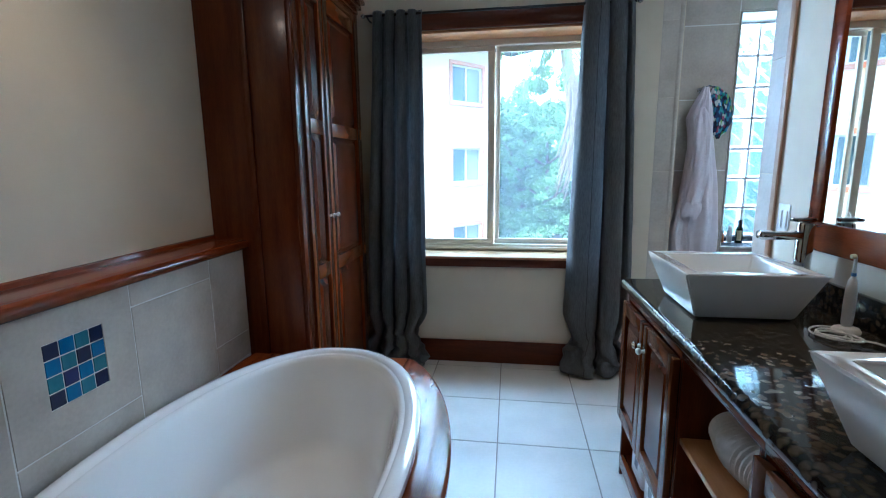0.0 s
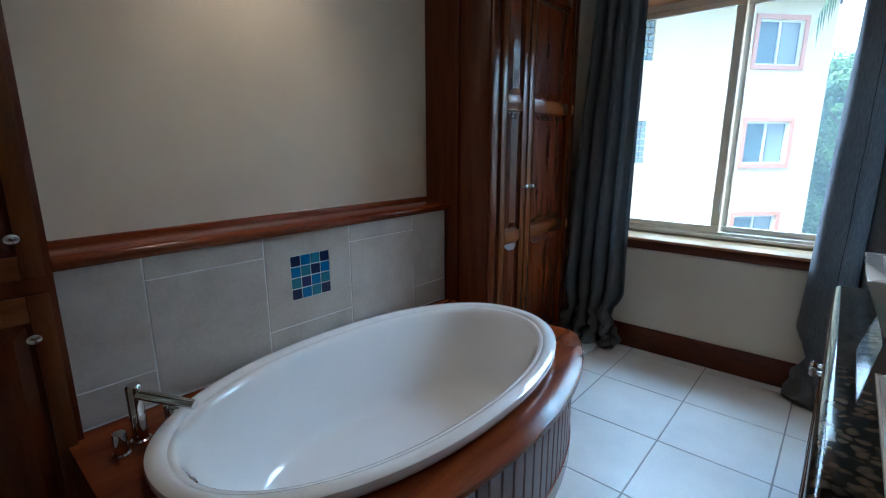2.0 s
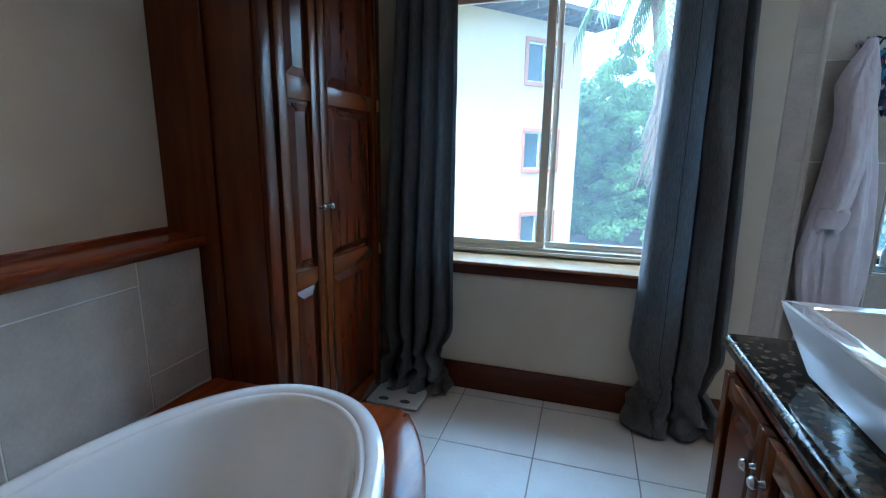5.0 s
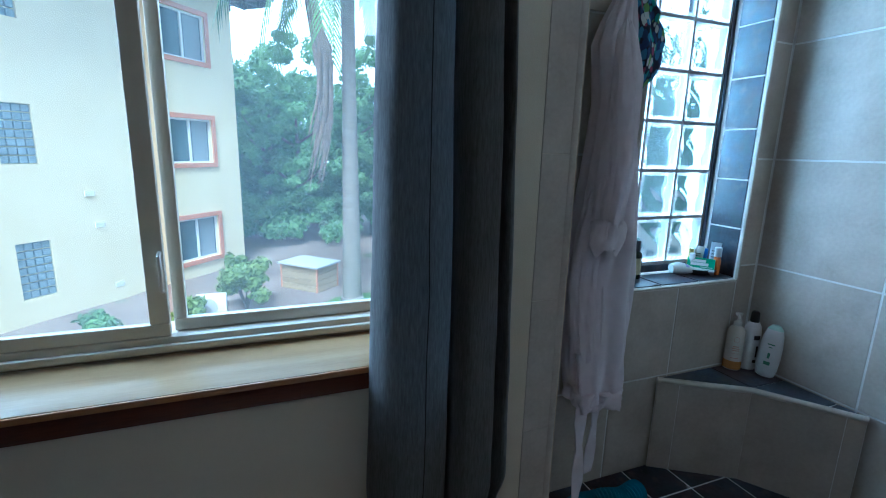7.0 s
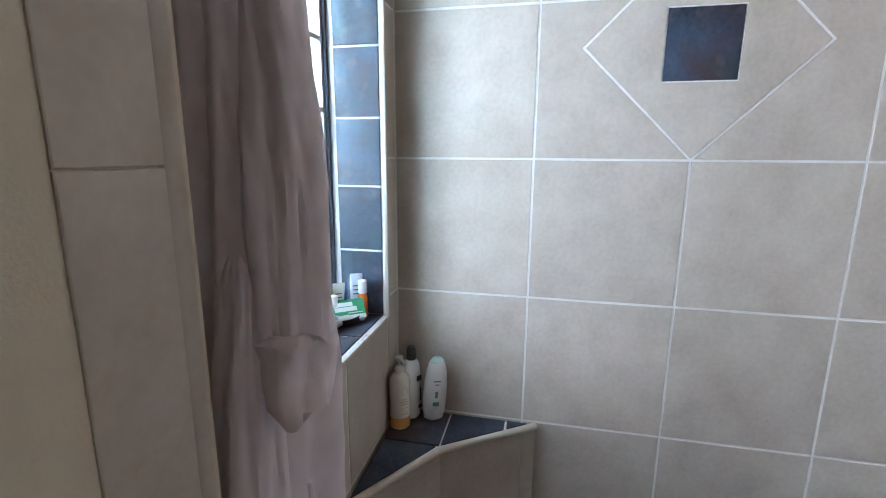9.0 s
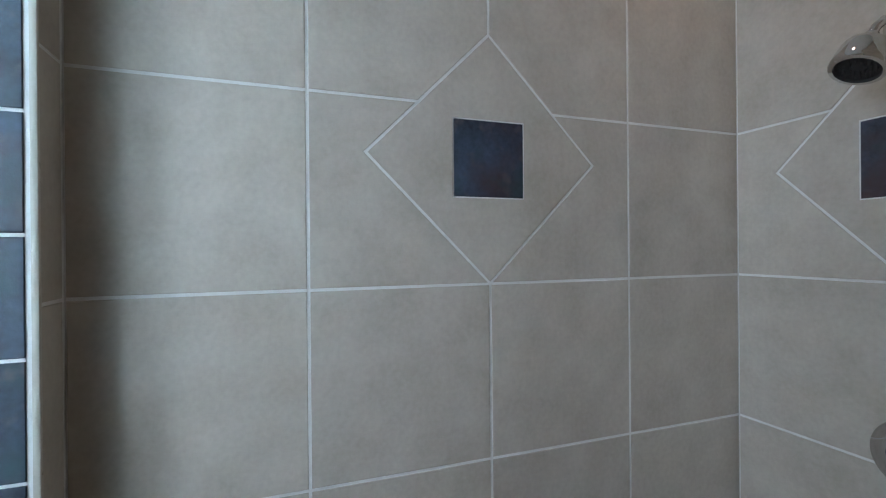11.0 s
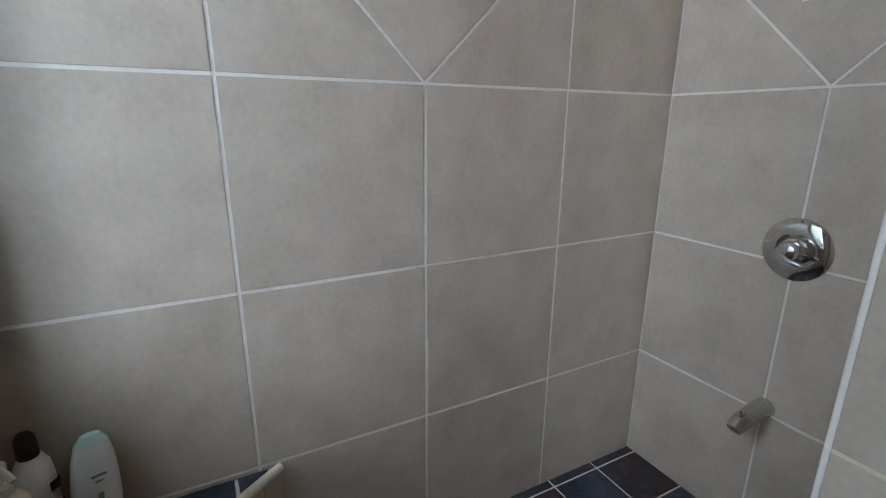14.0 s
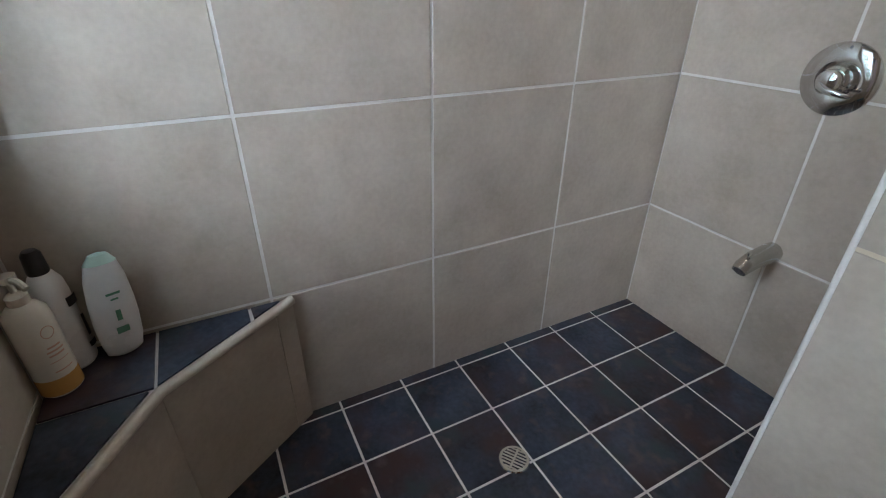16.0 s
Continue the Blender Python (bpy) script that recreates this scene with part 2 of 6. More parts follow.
def solid(name, bm, material, label, category, kind="", group="", smooth=True):
    """A top-level thing of one mesh, given in world metres."""
    ob = new(name, finish(bm, name, material, smooth))
    ORIGIN[ob.name] = Vector()
    return tagged(ob, label, category, group, kind)


def box(x0, x1, y0, y1, z0, z1, bevel=0.0, seg=2, into=None):
    bm = into or bmesh.new()
    r = bmesh.ops.create_cube(bm, size=1)
    vs = r["verts"]
    bmesh.ops.scale(bm, vec=(abs(x1 - x0), abs(y1 - y0), abs(z1 - z0)), verts=vs)
    bmesh.ops.translate(bm, vec=((x0 + x1) / 2, (y0 + y1) / 2, (z0 + z1) / 2), verts=vs)
    if bevel:
        es = list({e for v in vs for e in v.link_edges})
        bmesh.ops.bevel(bm, geom=es, offset=bevel, segments=seg, profile=0.5, affect="EDGES")
    return bm


def lathe(profile, segs=32, at=(0, 0, 0), turn=None, into=None, squash=(1, 1)):
    """Turn (radius, height) pairs round z, then apply turn (a matrix) and move to at."""
    bm = into or bmesh.new()
    rings = []
    for r, z in profile:
        if r < 1e-6:
            rings.append([bm.verts.new((0, 0, z))])
        else:
            rings.append([bm.verts.new((r * squash[0] * math.cos(2 * math.pi * i / segs), r * squash[1] * math.sin(2 * math.pi * i / segs), z)) for i in range(segs)])
    for a, b in zip(rings, rings[1:]):
        for i in range(segs):
            j = (i + 1) % segs
            if len(a) == 1 and len(b) == 1:
                continue
            if len(a) == 1:
                bm.faces.new((a[0], b[j], b[i]))
            elif len(b) == 1:
                bm.faces.new((a[i], a[j], b[0]))
            else:
                bm.faces.new((a[i], a[j], b[j], b[i]))
    vs = [v for r in rings for v in r]
    m = Matrix.Translation(at) @ (turn.to_4x4() if turn else Matrix())
    bmesh.ops.transform(bm, matrix=m, verts=vs)
    bmesh.ops.recalc_face_normals(bm, faces=list({f for v in vs for f in v.link_faces}))
    return bm


def tube(points, radius, segs=10, into=None, caps=True):
    """A round bar along points; radius is one number or one for each point."""
    bm = into or bmesh.new()
    pts = [Vector(p) for p in points]
    rad = radius if isinstance(radius, (list, tuple)) else [radius] * len(pts)
    rings, up = [], Vector((0.13, 0.37, 0.92))
    for i, p in enumerate(pts):
        d = (pts[min(i + 1, len(pts) - 1)] - pts[max(i - 1, 0)]).normalized()
        a = d.cross(up)
        a = a.normalized() if a.length > 1e-4 else d.orthogonal().normalized()
        b = d.cross(a)
        up = -b if b.dot(up) < 0 else b
        rings.append([bm.verts.new(p + rad[i] * (a * math.cos(2 * math.pi * k / segs) + b * math.sin(2 * math.pi * k / segs))) for k in range(segs)])
    fs = []
    for r, s in zip(rings, rings[1:]):
        for k in range(segs):
            fs.append(bm.faces.new((r[k], r[(k + 1) % segs], s[(k + 1) % segs], s[k])))
    if caps:
        fs.append(bm.faces.new(rings[0]))
        fs.append(bm.faces.new(rings[-1]))
    bmesh.ops.recalc_face_normals(bm, faces=fs)
    return bm


def prism(poly, z0, z1, into=None):
    """An upright prism on a plan polygon."""
    bm = into or bmesh.new()
    lo = [bm.verts.new((x, y, z0)) for x, y in poly]
    hi = [bm.verts.new((x, y, z1)) for x, y in poly]
    n = len(poly)
    fs = [bm.faces.new(lo), bm.faces.new(hi)]
    for i in range(n):
        fs.append(bm.faces.new((lo[i], lo[(i + 1) % n], hi[(i + 1) % n], hi[i])))
    bmesh.ops.recalc_face_normals(bm, faces=fs)
    return bm


# planes that tiles lie on: (u, v, height above the plane) to world
PLANES = {
    "x-": lambda u, v, h: Vector((-h, u, v)),
    "y-": lambda u, v, h: Vector((u, -h, v)),
    "y+": lambda u, v, h: Vector((u, h, v)),
    "x+": lambda u, v, h: Vector((h, u, v)),
    "z+": lambda u, v, h: Vector((u, v, h)),
}
TILE_MESHES = {}


def shrink(poly, d):
    """A polygon moved inwards by d on all sides."""
    n = len(poly)
    area2 = sum(poly[i][0] * poly[(i + 1) % n][1] - poly[(i + 1) % n][0] * poly[i][1] for i in range(n))
    sg = 1 if area2 > 0 else -1
    out = []
    for i in range(n):
        p, q, r = Vector(poly[i - 1]), Vector(poly[i]), Vector(poly[(i + 1) % n])
        a, b = (q - p).normalized(), (r - q).normalized()
        na, nb = Vector((-a.y, a.x)) * sg, Vector((-b.y, b.x)) * sg
        k = (na + nb)
        k = k / max(0.35, k.dot(na))
        out.append(q + k * d)
    return out


def tile_mesh(poly, plane, material, thick, edge, hole=None):
    f = PLANES[plane]
    bm = bmesh.new()
    low = [bm.verts.new(f(u, v, 0)) for u, v in poly]
    mid = [bm.verts.new(f(u, v, thick - edge * 0.6)) for u, v in poly]
    top = [bm.verts.new(f(u, v, thick)) for u, v in shrink(poly, edge)]
    n = len(poly)
    for a, b in ((low, mid), (mid, top)):
        for i in range(n):
            bm.faces.new((a[i], a[(i + 1) % n], b[(i + 1) % n], b[i]))
    if hole:
        inner = [bm.verts.new(f(u, v, thick)) for u, v in hole]
        deep = [bm.verts.new(f(u, v, 0)) for u, v in hole]
        for i in range(4):
            bm.faces.new((top[i], top[(i + 1) % 4], inner[i]))
            bm.faces.new((inner[i], top[(i + 1) % 4], inner[(i + 1) % 4]))
            bm.faces.new((inner[i], inner[(i + 1) % 4], deep[(i + 1) % 4], deep[i]))
    else:
        bm.faces.new(top)
    bmesh.ops.recalc_face_normals(bm, faces=bm.faces)
    return finish(bm, "tile", material)


def tile_rect(parent, plane, at, u0, u1, v0, v1, material, gap=0.0076, thick=0.002, edge=0.0013, name="tile"):
    """One rectangular tile between joint lines, on the plane through at (a coordinate)."""
    w, h = u1 - u0 - gap, v1 - v0 - gap
    if w < 0.004 or h < 0.004:
        return None
    key = (plane, round(w, 4), round(h, 4), material.name, thick)
    if key not in TILE_MESHES:
        TILE_MESHES[key] = tile_mesh([(-w / 2, -h / 2), (w / 2, -h / 2), (w / 2, h / 2), (-w / 2, h / 2)], plane, material, thick, edge)
    ob = new(name, TILE_MESHES[key])
    axis = PLANES[plane]((u0 + u1) / 2, (v0 + v1) / 2, 0)
    k = "xyz".index(plane[0])
    axis[k] = at
    ob.location = axis
    ob.parent = parent
    return ob


def tile_poly(parent, plane, at, poly, material, gap=0.0076, thick=0.002, edge=0.0013, hole=None, name="tile"):
    ob = new(name, tile_mesh(shrink(poly, gap / 2), plane, material, thick, edge, hole))
    loc = Vector((0, 0, 0))
    loc["xyz".index(plane[0])] = at
    ob.location = loc
    ob.parent = parent
    return ob


def cuts(lo, hi, start, pitch):
    """Joint lines at start + k * pitch inside lo..hi, with the ends."""
    k = math.ceil((lo - start) / pitch - 1e-6)
    out = [lo]
    while start + k * pitch < hi - 1e-6:
        if start + k * pitch > lo + 1e-6:
            out.append(start + k * pitch)
        k += 1
    return out + [hi]


# ---- the shell ----
X_TILE, X_UP, X_VAN, X_SH = -1.275, -1.43, 1.14, 2.26
Y_WIN, Y_NICHE, Y_GLASS, Y_BACK = 3.255, 3.415, 3.585, -1.6
H = 2.7
X_PIL = 1.113
WX0, WX1, WZ0, WZ1 = -0.78, 0.63, 0.80, 2.32      # window opening
NX0, NX1, NZ0, NZ1 = 1.505, 2.13, 0.865, 2.37     # glass block niche
Y_PART, X_PART, Y_HEAD = 2.24, 1.436, 1.587
Z_SH = 0.03

solid("ceiling", box(-1.65, 2.45, Y_BACK - 0.2, 3.75, H, H + 0.15), CEIL, "plain white painted bathroom ceiling", "ceiling", "structure")
floor = solid("floor", box(-1.65, X_PIL + 0.0, Y_BACK - 0.2, 3.75, -0.15, -0.003), FLOOR_GROUT, "off-white square floor tiles with grey joints", "floor", "structure")
shower_floor = solid("shower_floor", box(X_PIL, 2.45, Y_HEAD - 0.2, 3.75, -0.15, Z_SH - 0.002), GROUT, "dark slate shower floor tiles with pale grout", "floor", "structure")

bm = bmesh.new()
YO = 3.75
for b in ((-1.65, WX0, 0, H), (WX0, WX1, 0, WZ0), (WX0, WX1, WZ1, H), (WX1, X_PIL - 0.001, 0, H)):
    box(b[0], b[1], Y_WIN, YO, b[2], b[3], into=bm)
solid("wall_north", bm, PLASTER, "cream plaster wall round the sliding window", "wall", "structure")

bm = bmesh.new()
for b in ((X_PIL, NX0, 0, H), (NX0, NX1, 0, NZ0), (NX0, NX1, NZ1, H), (NX1, 2.45, 0, H)):
    box(b[0], b[1], Y_NICHE, YO, b[2], b[3], into=bm)
wall_block = solid("wall_shower_north", bm, GROUT, "beige tiled shower wall with a glass block window", "wall", "structure")
wall_east = solid("wall_shower_east", box(X_SH, 2.45, Y_HEAD - 0.2, Y_NICHE - 0.001, 0, H), GROUT, "beige tiled shower wall with a diamond inlay", "wall", "structure")
wall_head = solid("wall_shower_south", box(X_PART + 0.001, X_SH - 0.001, Y_HEAD - 0.2, Y_HEAD, 0, H), GROUT, "beige tiled shower wall behind the shower head", "wall", "structure")
partition = solid("wall_partition", box(X_VAN, X_PART, Y_BACK, Y_PART, 0, H), PLASTER, "pale wall beside the vanity, tiled at its end", "wall", "structure")
solid("wall_west", box(-1.65, X_UP, Y_BACK, Y_WIN - 0.001, 0, H), PLASTER, "cream textured plaster wall above the tub", "wall", "structure")
solid("wall_south", box(-1.65, X_VAN - 0.001, Y_BACK - 0.2, Y_BACK - 0.001, 0, H), PLASTER, "plain cream plaster wall", "wall", "structure")
wainscot = solid("wall_wainscot", box(X_UP + 0.001, X_TILE - 0.003, 0.28, 2.14, 0, 1.03), GROUT, "low beige tiled wall behind the tub", "wall", "structure")

# recessed ceiling lamps
for lx, ly, lw, ls in LAMPS:
    d = thing("downlight", (lx, ly, H), "small round white recessed ceiling lamp", "ceiling lamp", "ceiling downlights")
    part("trim_ring", lathe([(0.045, -0.004), (0.065, -0.006), (0.068, 0.0), (0.045, 0.0)], 28, (lx, ly, H)), WHITE_PL, d)
    part("bulb", lathe([(0, -0.001), (0.042, -0.002), (0.044, 0.0)], 24, (lx, ly, H)), glow("lamp_glow", (1.0, 0.75, 0.5), 40), d)

# baseboard under the window and its end
bm = bmesh.new()
box(-0.98, X_PIL - 0.135, Y_WIN - 0.018, Y_WIN - 0.001, 0.001, 0.168, 0.004, into=bm)
solid("baseboard", bm, WOOD_X, "dark red-brown stained wooden baseboard", "baseboard", "structure")

# ---- the sliding window ----
win = thing("window_1", (-0.075, 3.49, WZ0), "two-pane sliding window with cream frame and wooden sill", "window", "", "structure")
bm = bmesh.new()
for s in ((WX0, WX1, 0.802, 0.850), (WX0, WX1, 2.262, WZ1 - 0.002), (WX0 + 0.001, WX0 + 0.05, 0.85, 2.262), (WX1 - 0.05, WX1 - 0.001, 0.85, 2.262)):
    box(s[0], s[1], 3.47, 3.57, s[2], s[3], 0.004, into=bm)
box(WX0 + 0.002, WX1 - 0.002, 3.452, 3.4695, 0.812, 0.832, 0.003, into=bm)
part("window_frame", bm, VINYL, win)
for nm, a, b, y0, y1 in (("left_sash", WX0 + 0.051, -0.062, 3.474, 3.50), ("right_sash", -0.058, WX1 - 0.051, 3.512, 3.54)):
    bm = bmesh.new()
    w = 0.05 if nm == "left_sash" else 0.034
    box(a, b, y0, y1, 0.852, 0.852 + 0.036, 0.004, into=bm)
    box(a, b, y0, y1, 2.225, 2.260, 0.004, into=bm)
    box(a, a + 0.034, y0 + 0.001, y1 - 0.001, 0.888, 2.225, 0.004, into=bm)
    box(b - w, b, y0 + 0.001, y1 - 0.001, 0.888, 2.225, 0.004, into=bm)
    sash = part("sash", bm, VINYL, win)
    pane = part("pane", box(a + 0.03, b - 0.03, (y0 + y1) / 2 - 0.002, (y0 + y1) / 2 + 0.002, 0.884, 2.23), PANE, sash, "clear window glass")
    pane.visible_shadow = False
bm = tube([(-0.07, 3.468, 0.985), (-0.07, 3.452, 0.995), (-0.068, 3.448, 1.04), (-0.07, 3.452, 1.085), (-0.07, 3.468, 1.095)], 0.006, 8)
part("latch", bm, VINYL, win, "cream curved window latch")
bm = box(WX0 + 0.002, WX1 - 0.002, Y_WIN - 0.035, 3.468, 0.786, 0.8005, 0.004)
part("window_sill", bm, SILL, win, "pale varnished wooden window sill")
part("sill_nosing", box(WX0 - 0.05, WX1 + 0.05, Y_WIN - 0.043, Y_WIN - 0.0355, 0.782, 0.7995, 0.003), HONEY, win)
part("apron", box(WX0 - 0.05, WX1 + 0.05, Y_WIN - 0.02, Y_WIN - 0.001, 0.722, 0.7815, 0.003), WOOD_X, win, "dark stained wooden board under the sill")
bm = bmesh.new()
box(WX0 + 0.001, WX1 - 0.001, Y_WIN, 3.4695, WZ1 - 0.018, WZ1 - 0.001, 0.002, into=bm)
box(WX0 + 0.001, WX0 + 0.018, Y_WIN, 3.4695, 0.802, WZ1 - 0.0185, 0.002, into=bm)
box(WX1 - 0.018, WX1 - 0.001, Y_WIN, 3.4695, 0.802, WZ1 - 0.0185, 0.002, into=bm)
part("jamb_lining", bm, HONEY, win, "honey-coloured wooden window lining")
bm = bmesh.new()
box(WX0 - 0.09, WX1 + 0.09, Y_WIN - 0.022, Y_WIN - 0.001, WZ1, WZ1 + 0.10, 0.004, into=bm)
box(WX0 - 0.09, WX0 - 0.001, Y_WIN - 0.02, Y_WIN - 0.001, 0.80, WZ1 - 0.001, 0.004, into=bm)
box(WX1 + 0.001, WX1 + 0.09, Y_WIN - 0.02, Y_WIN - 0.001, 0.80, WZ1 - 0.001, 0.004, into=bm)
part("casing", bm, WOOD_X, win, "dark stained wooden window casing")


# ---- tub ----
TC, RIM = (-0.742, 1.222), 0.545


def super_ring(bm, a, b, z, cx, cy, n=96, p=2.15):
    out = []
    for i in range(n):
        t = 2 * math.pi * i / n
        c, s = math.cos(t), math.sin(t)
        out.append(bm.verts.new((cx + a * math.copysign(abs(c) ** (2 / p), c), cy + b * math.copysign(abs(s) ** (2 / p), s), z)))
    return out


def bridge(bm, a, b):
    n = len(a)
    for i in range(n):
        bm.faces.new((a[i], a[(i + 1) % n], b[(i + 1) % n], b[i]))


def build_tub():
    tub = thing("bathtub", (TC[0], TC[1], 0), "glossy white oval drop-in bathtub, empty", "bathtub")
    bm = bmesh.new()
    prof = [(0.492, 0.872, 0.485), (0.508, 0.888, 0.50), (0.515, 0.895, 0.520), (0.512, 0.892, 0.536), (0.498, 0.878, RIM), (0.478, 0.858, RIM + 0.001),
            (0.464, 0.844, RIM - 0.004), (0.455, 0.835, RIM - 0.012), (0.447, 0.827, RIM - 0.012), (0.438, 0.818, RIM - 0.016), (0.428, 0.806, RIM - 0.034), (0.418, 0.792, RIM - 0.07),
            (0.402, 0.765, 0.40), (0.386, 0.735, 0.32), (0.368, 0.70, 0.24), (0.352, 0.672, 0.18), (0.338, 0.65, 0.15), (0.318, 0.624, 0.131), (0.295, 0.598, 0.122), (0.27, 0.572, 0.119), (0.16, 0.40, 0.114), (0.05, 0.12, 0.112)]
    rings = [super_ring(bm, a, b, z, *TC) for a, b, z in prof]
    for r, s in zip(rings, rings[1:]):
        bridge(bm, r, s)
    bm.faces.new(rings[-1])
    bmesh.ops.recalc_face_normals(bm, faces=bm.faces)
    part("shell", bm, PORCELAIN, tub)
    o = Matrix.Rotation(radians(-78), 3, "X")
    part("overflow", lathe([(0, 0.008), (0.022, 0.007), (0.03, 0.0), (0.03, -0.01)], 24, (TC[0], TC[1] - 0.79, 0.47), o), CHROME, tub, "round chrome overflow cover")
    part("drain", lathe([(0, 0.004), (0.025, 0.004), (0.032, 0.0)], 24, (TC[0], TC[1] - 0.42, 0.115)), CHROME, tub, "chrome tub drain")


def deck_edge(grow=0.0, n=60):
    """The bowed front of the tub deck, from one cabinet to the other."""
    a, b, cx, cy = 0.612 + grow, 1.10 + grow, -0.742, 1.222
    pts = []
    for i in range(n + 1):
        y = 0.235 + (2.16 - 0.235) * i / n
        pts.append((cx + a * math.sqrt(max(0, 1 - ((y - cy) / b) ** 2)), y))
    return pts


def build_deck():
    deck = thing("tub_deck", (-0.4, 1.22, 0), "bowed wooden tub surround with beadboard front", "tub surround")
    # top board: a ring between the tub and the bowed edge
    bm = bmesh.new()
    outer = deck_edge(0.012) + [(-1.265, 2.138), (-1.265, 0.235)]
    o2 = deck_edge(0.0) + [(-1.265, 2.138), (-1.265, 0.235)]
    cx, cy = TC

    def ring_pts(poly, k):
        lo = []
        for i in range(96):
            t = 2 * math.pi * i / 96
            d = Vector((math.cos(t) * 0.5, math.sin(t) * 0.9)).normalized()
            best = 9
            for j in range(len(poly)):
                p, q = Vector(poly[j]) - Vector(TC), Vector(poly[(j + 1) % len(poly)]) - Vector(TC)
                e = q - p
                den = d.x * e.y - d.y * e.x
                if abs(den) < 1e-9:
                    continue
                s = (p.x * e.y - p.y * e.x) / den
                u = (p.x * d.y - p.y * d.x) / den
                if s > 0 and -1e-6 <= u <= 1 + 1e-6:
                    best = min(best, s)
            lo.append((cx + d.x * best * k, cy + d.y * best * k))
        return lo
    ov = [(cx + 0.488 * math.cos(2 * math.pi * i / 96), cy + 0.868 * math.sin(2 * math.pi * i / 96)) for i in range(96)]
    e0, e1 = ring_pts(outer, 1.0), ring_pts(o2, 1.0)
    rows = [[bm.verts.new((x, y, 0.478)) for x, y in ov], [bm.verts.new((x, y, 0.478)) for x, y in e1], [bm.verts.new((x, y, 0.470)) for x, y in e0],
            [bm.verts.new((x, y, 0.452)) for x, y in e0], [bm.verts.new((x, y, 0.446)) for x, y in e1]]
    for r, s in zip(rows, rows[1:]):
        bridge(bm, r, s)
    bmesh.ops.recalc_face_normals(bm, faces=bm.faces)
    part("deck_top", bm, WOOD_H, deck, "varnished red-brown wooden deck top")
    edge = deck_edge(-0.03, 200)
    # boards of equal width along the curve
    run, marks = 0.0, [0]
    for i in range(1, len(edge)):
        run += (Vector(edge[i]) - Vector(edge[i - 1])).length
        if run > 0.058:
            marks.append(i)
            run = 0.0
    for i, j in zip(marks, marks[1:]):
        p, q = Vector(edge[i]), Vector(edge[j])
        t = (q - p).normalized()
        nrm = Vector((t.y, -t.x))
        g = 0.003
        prof = [p + t * g - nrm * 0.012, p + t * g - nrm * 0.003, p + t * (g + 0.004), q - t * (g + 0.004), q - t * g - nrm * 0.003, q - t * g - nrm * 0.012]
        part("board", prism([(v.x, v.y) for v in prof], 0.075, 0.446), BEAD, deck, smooth=False)
    back = deck_edge(-0.042, 60)
    inner = [(x - 0.02, y) for x, y in reversed(back)]
    part("backing", prism(back + inner, 0.0, 0.444), BEAD, deck)
    kick = deck_edge(-0.025, 60)
    part("kickboard", prism(kick + [(x - 0.016, y) for x, y in reversed(kick)], 0.001, 0.0745), WOOD_H, deck)
    # straight ends beside the cabinets
    part("end_panel", box(-1.265, -0.52, 0.236, 0.25, 0.001, 0.445), WOOD_H, deck)


BEAD = Mat("beadboard_paint", (0.095, 0.045, 0.035), (0.15, 0.072, 0.056), 6, 0.4, bump=0.05, stretch=(6, 6, 0.7), vary=0.08).m
build_tub()
build_deck()

# rail along the top of the tiled wall
rail = thing("wall_rail", (-1.3, 1.2, 1.03), "red-brown varnished wooden ledge with rounded nose", "ledge")


def moulding(prof, y0, y1):
    """A bar of the given (x, z) profile along y."""
    bm = bmesh.new()
    a = [bm.verts.new((x, y0, z)) for x, z in prof]
    b = [bm.verts.new((x, y1, z)) for x, z in prof]
    bridge(bm, a, b)
    bm.faces.new(a)
    bm.faces.new(b)
    bmesh.ops.recalc_face_normals(bm, faces=bm.faces)
    return bm


part("ledge_board", moulding([(X_UP + 0.002, 1.032), (-1.282, 1.032), (-1.282, 1.0795), (-1.30, 1.081), (X_UP + 0.002, 1.082)], 0.284, 2.138), WOOD_H, rail)
part("nosing", moulding([(-1.2815, 1.031), (-1.262, 1.031), (-1.244, 1.036), (-1.236, 1.046), (-1.234, 1.058), (-1.240, 1.070), (-1.254, 1.077), (-1.2815, 1.079)], 0.284, 2.138), WOOD_H, rail, "rounded wooden nosing")
part("back_strip", moulding([(X_UP + 0.002, 1.0825), (X_UP + 0.016, 1.0825), (X_UP + 0.014, 1.098), (X_UP + 0.002, 1.102)], 0.284, 2.138), WOOD_H, rail)


